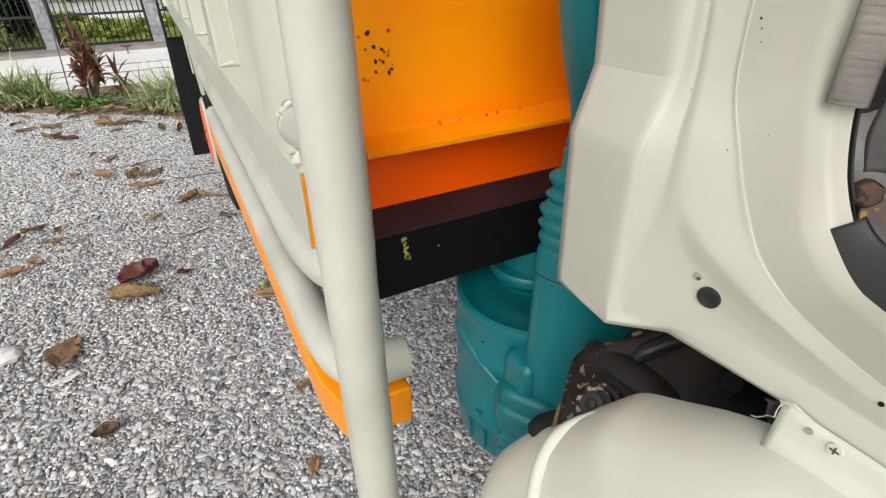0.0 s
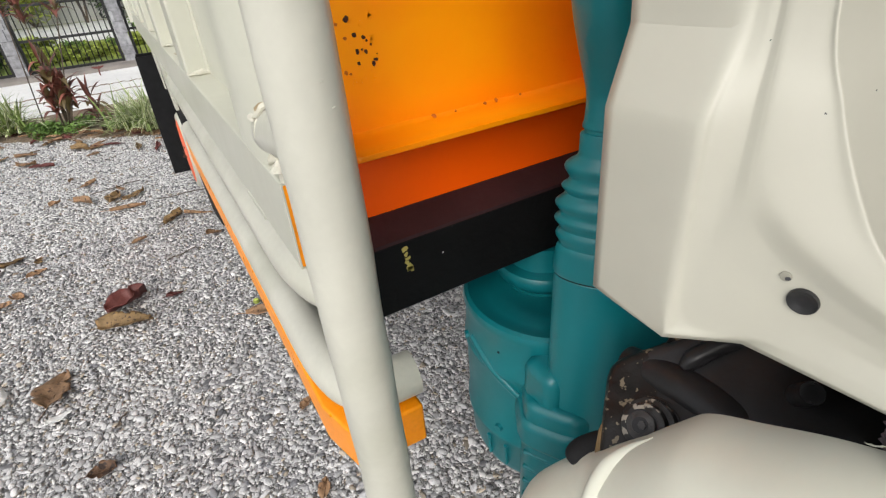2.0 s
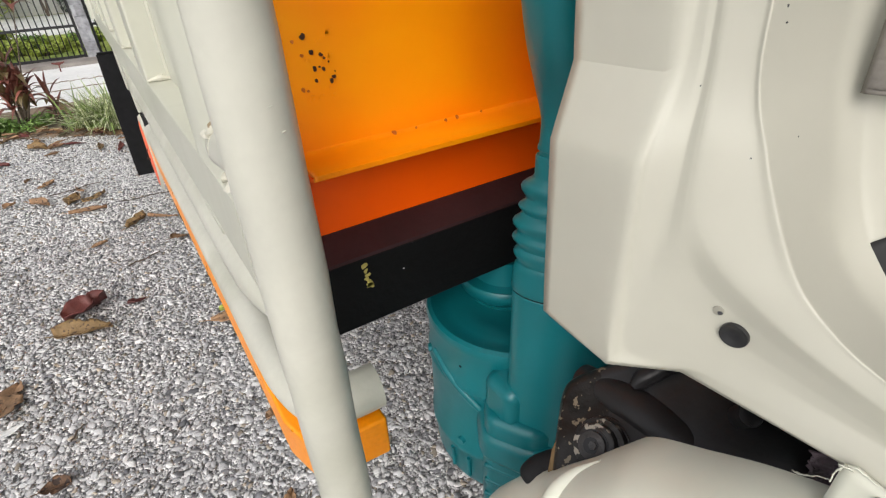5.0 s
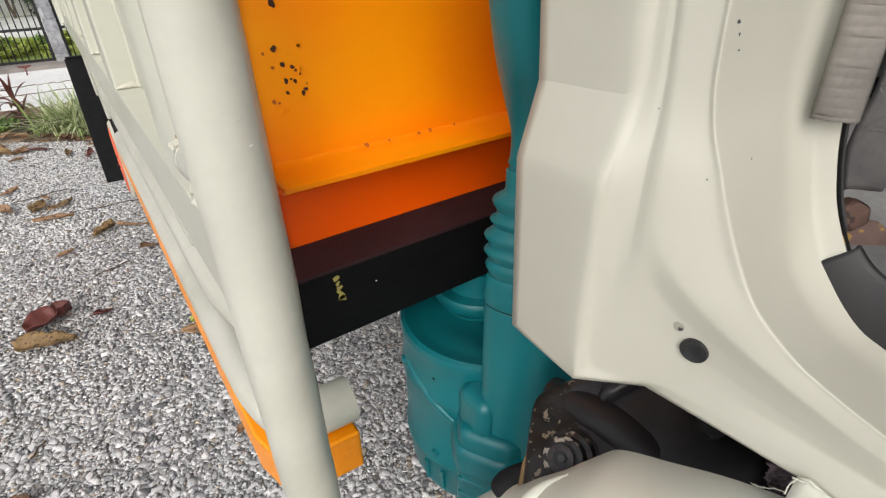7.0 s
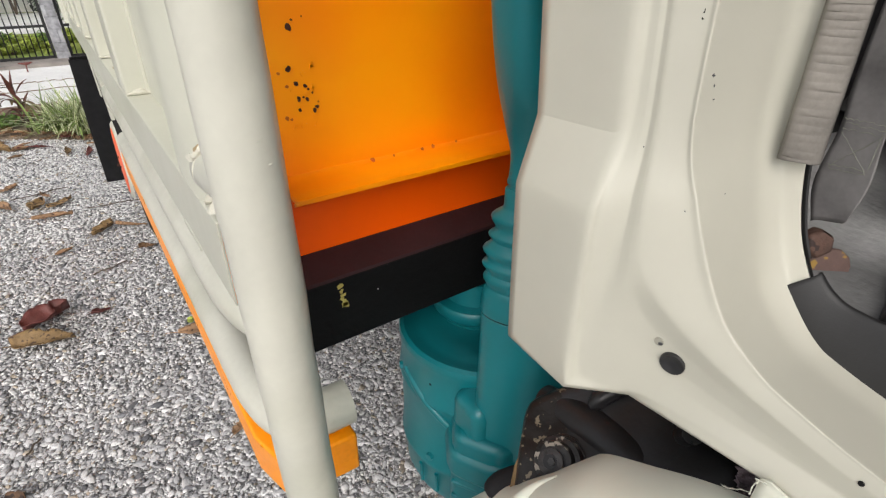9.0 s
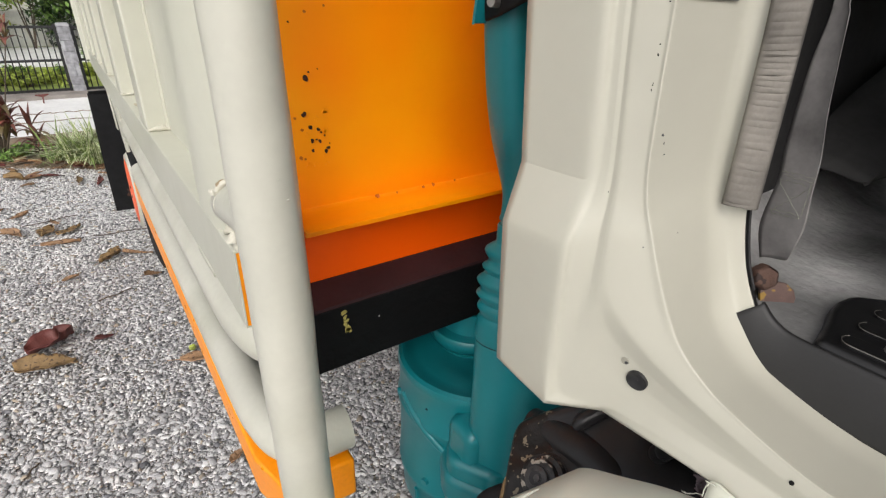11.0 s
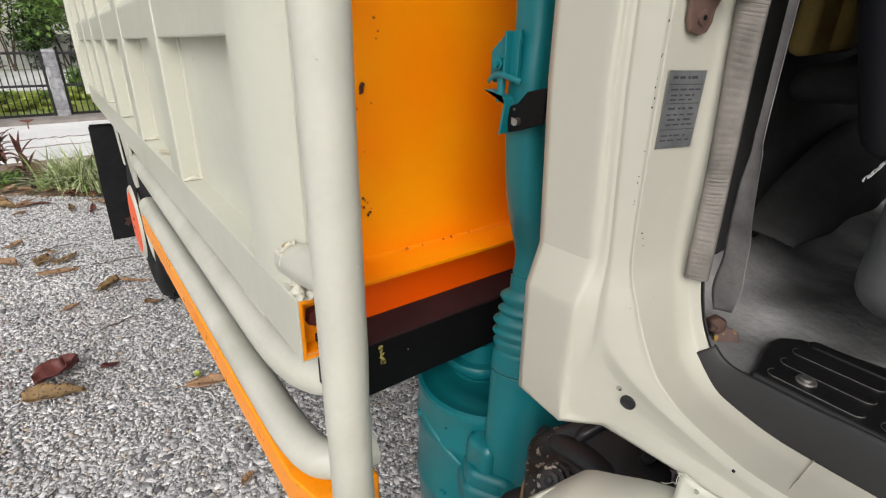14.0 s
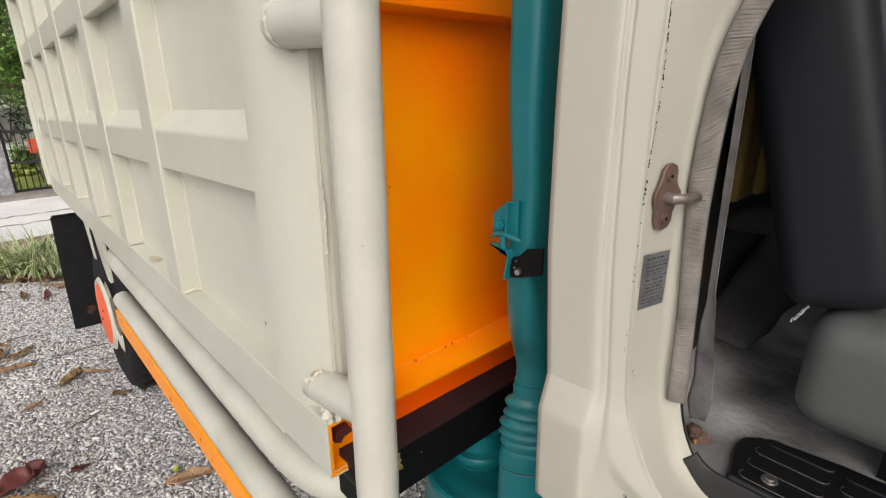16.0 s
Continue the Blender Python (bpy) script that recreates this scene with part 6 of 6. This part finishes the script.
# ---- fence with stone-clad posts ----
fence = thing("iron_fence", "black iron bar fence between grey stone-clad posts", "fence", at=(0, 9.4, 0.04))
POSTS = [-5.43, -4.07, -2.70, -1.335, 0.03, 1.42, 2.8, 4.2]
for x in POSTS:
    post = part("post", unwarp(box_bm(x - 0.070, x + 0.070, 9.33, 9.47, 0.02, 0.955), 0.004, 9), POST, fence, "grey stone-clad post", bevel=0.008)
    stack = random.Random(int(100 * x))
    z = 0.03
    while z < 0.93:
        h = min(stack.uniform(0.07, 0.19), 0.95 - z)
        s = stack.choice((-0.055, -0.03, 0.02, 0.05, 0.0765))
        for xa, xb in ((x - 0.077, x + s - 0.001), (x + s + 0.001, x + 0.077)):
            part("stone", unwarp(box_bm(xa, max(xb, xa + 0.004), 9.322 - stack.uniform(0, 0.009), 9.335, z, z + h - 0.0015), 0.006, 22, z), POST, post, bevel=0.004)
        z += h
bar_mesh = mesh_of(tube_bm([(0, 0, 0.04), (0, 0, 0.93)], 0.0075, 6), True, [IRON])
for a, b in zip(POSTS, POSTS[1:]):
    for z in (0.065, 0.465, 0.90):
        part("rail", box_bm(a + 0.085, b - 0.085, 9.385, 9.415, z - 0.016, z + 0.016), IRON, fence, smooth=False)
    n = int((b - a - 0.17) / 0.072)
    for k in range(n + 1):
        bar = new("bar", bar_mesh)
        bar.location = (a + 0.09 + k * (b - a - 0.18) / n, 9.4, 0)
        bar.parent = fence
        bar.matrix_parent_inverse = Matrix.Translation(-fence.location)
    for side in (a + 0.10, b - 0.10):
        part("stile", box_bm(side - 0.018, side + 0.018, 9.38, 9.42, 0.045, 0.94), IRON, fence, smooth=False)
wilt = thing("wilted_shoot", "small wilted dark red leaf on a thin stalk", "plant", at=(-0.41, 8.72, 0.0))
part("stalk", tube_bm([(-0.41, 8.72, 0.0), (-0.405, 8.72, 0.06), (-0.40, 8.72, 0.10)], 0.008, 6), WINE, wilt)
part("leaf", tube_bm([(-0.48, 8.72, 0.112), (-0.40, 8.72, 0.098), (-0.33, 8.72, 0.115)], [0.006, 0.02, 0.006], 8, flat=0.5), WINE, wilt)

# ---- garden behind the fence ----
def shrub(x, y, w, h, material, seed, count=1500, size=0.05):
    ob = thing("shrub", "leafy green shrub growing behind the fence", "shrub", group="shrubs behind the fence", at=(x, y, 0.03))
    rnd = random.Random(seed)
    bl = [(x + rnd.uniform(-w, w) * 0.7, y + rnd.uniform(-w, w) * 0.4, h * rnd.uniform(0.25, 0.85), w * rnd.uniform(0.25, 0.5), w * rnd.uniform(0.25, 0.4), h * rnd.uniform(0.15, 0.3)) for _ in range(9)]
    part("leaves", foliage_bm(bl, count, size, seed), material, ob, autosmooth=False)
    for k in range(4):
        b = bl[k]
        part("branch", tube_bm([(x, y, 0), ((x + b[0]) / 2, y, b[2] * 0.5), (b[0], b[1], b[2])], [0.02, 0.012, 0.005], 6), BARK, ob)
    return ob


for k, (x, y, w, h, m, n) in enumerate(((-2.3, 10.3, 0.8, 1.1, DARKLEAF, 2600), (-3.4, 10.6, 0.9, 1.3, DARKLEAF, 2000), (-0.9, 11.6, 0.6, 0.14, FRESH, 900), (0.6, 10.5, 0.45, 0.75, GREEN, 1800),
                                        (1.4, 10.8, 0.6, 0.9, GREEN, 1600), (0.1, 11.2, 0.5, 0.22, FRESH, 1200), (2.2, 11.5, 0.9, 1.0, FRESH, 1500), (-1.6, 11.9, 0.6, 0.3, FRESH, 1200))):
    shrub(x, y, w, h, m, 600 + k, n)
for k in range(9):
    shrub(-1.15 + 0.14 * k + 0.05 * (k % 2), 10.1 + 0.25 * ((k * 5) % 4), 0.22, (0.18, 0.26, 0.20, 0.30, 0.16, 0.24)[k % 6], (FRESH, FRESH, FRESH, GREEN)[k % 4], 700 + k, 260, 0.038)
shrub(-1.95, 9.95, 0.55, 1.25, DARKLEAF, 720, 2400)
for k in range(12):
    shrub(-7.5 + 1.15 * k, 16.6 + 0.5 * (k % 2), 1.3, (2.4, 1.9, 2.7, 2.1)[k % 4], (GREEN, FRESH, GREEN, DARKLEAF)[k % 4], 740 + k, 1500, 0.09)


def tree(x, y, height, spread, material, seed, count=3400):
    ob = thing("tree", "broad green tree with a ragged leafy crown", "tree", group="trees in the garden", at=(x, y, 0.0))
    rnd = random.Random(seed)
    fork = height * 0.35
    part("trunk", tube_bm(spline([(x, y, 0), (x + 0.05, y, fork * 0.5), (x + rnd.uniform(-0.15, 0.15), y, fork)], 4), [0.14 - 0.006 * k for k in range(9)], 12), BARK, ob)
    bl = []
    for k in range(11):
        a, rr, z = rnd.uniform(0, 6.28), spread * rnd.uniform(0.2, 0.9), height * rnd.uniform(0.42, 1.0)
        end = (x + rr * math.cos(a), y + rr * math.sin(a) * 0.8, z)
        part("limb", tube_bm([(x, y, fork * 0.95), ((x + end[0]) / 2, (y + end[1]) / 2, (fork + z) / 2 + 0.1), end], [0.06, 0.035, 0.012], 7), BARK, ob)
        bl.append((*end, spread * rnd.uniform(0.22, 0.42), spread * rnd.uniform(0.22, 0.42), height * rnd.uniform(0.06, 0.13)))
        bl.append((end[0] + rnd.uniform(-0.5, 0.5), end[1] + rnd.uniform(-0.5, 0.5), z + rnd.uniform(-0.3, 0.4), spread * 0.25, spread * 0.25, height * 0.07))
    part("crown", foliage_bm(bl, count, 0.075, seed), material, ob, autosmooth=False)
    return ob


for k, (x, y, h, s, m) in enumerate(((1.3, 14.0, 4.6, 2.2, GREEN), (-1.8, 18.0, 5.5, 2.6, GREEN), (-4.2, 13.0, 4.8, 2.3, DARKLEAF), (1.0, 12.6, 3.4, 1.1, GREEN), (3.4, 15.0, 5.2, 2.6, GREEN), (0.2, 19.0, 7.0, 3.4, GREEN), (-6.5, 17.0, 6.5, 3.2, DARKLEAF), (-3.4, 20.0, 7.0, 3.4, GREEN))):
    tree(x, y, h, s, m, 900 + k)
house = thing("garden_house", "low white house far behind the trees", "house", at=(-1.5, 24, 0))
part("wall", box_bm(-6.5, 4.5, 24, 24.3, 0, 2.8), WALLWHITE, house, smooth=False)
part("roof", prism_bm([(23.4, 2.75), (27, 4.2), (30, 2.75), (30, 2.65), (23.4, 2.65)], "x", -7, 5), KERB, house, smooth=False)
for x in (-5.2, -2.4, 0.4, 2.8):
    w = part("window", box_bm(x - 0.5, x + 0.5, 23.96, 24.02, 1.0, 2.1), IRON, house, smooth=False)
    part("window_frame", box_bm(x - 0.03, x + 0.03, 23.93, 23.97, 1.0, 2.1), WALLWHITE, w, smooth=False)
tagged(part("garden_wall", box_bm(-9, 7, 17.2, 17.4, 0, 0.85), WALLWHITE, bevel=0.01), "long low white garden wall", "wall", kind="structure")
sign = thing("red_sign", "small red orange board behind the fence", "sign", at=(0.52, 10.1, 0.03))
part("board", box_bm(0.44, 0.60, 10.09, 10.11, 0.50, 0.72), ROOFRED, sign, bevel=0.004)
part("stake", box_bm(0.51, 0.53, 10.11, 10.13, 0.02, 0.60), BARK, sign, smooth=False)
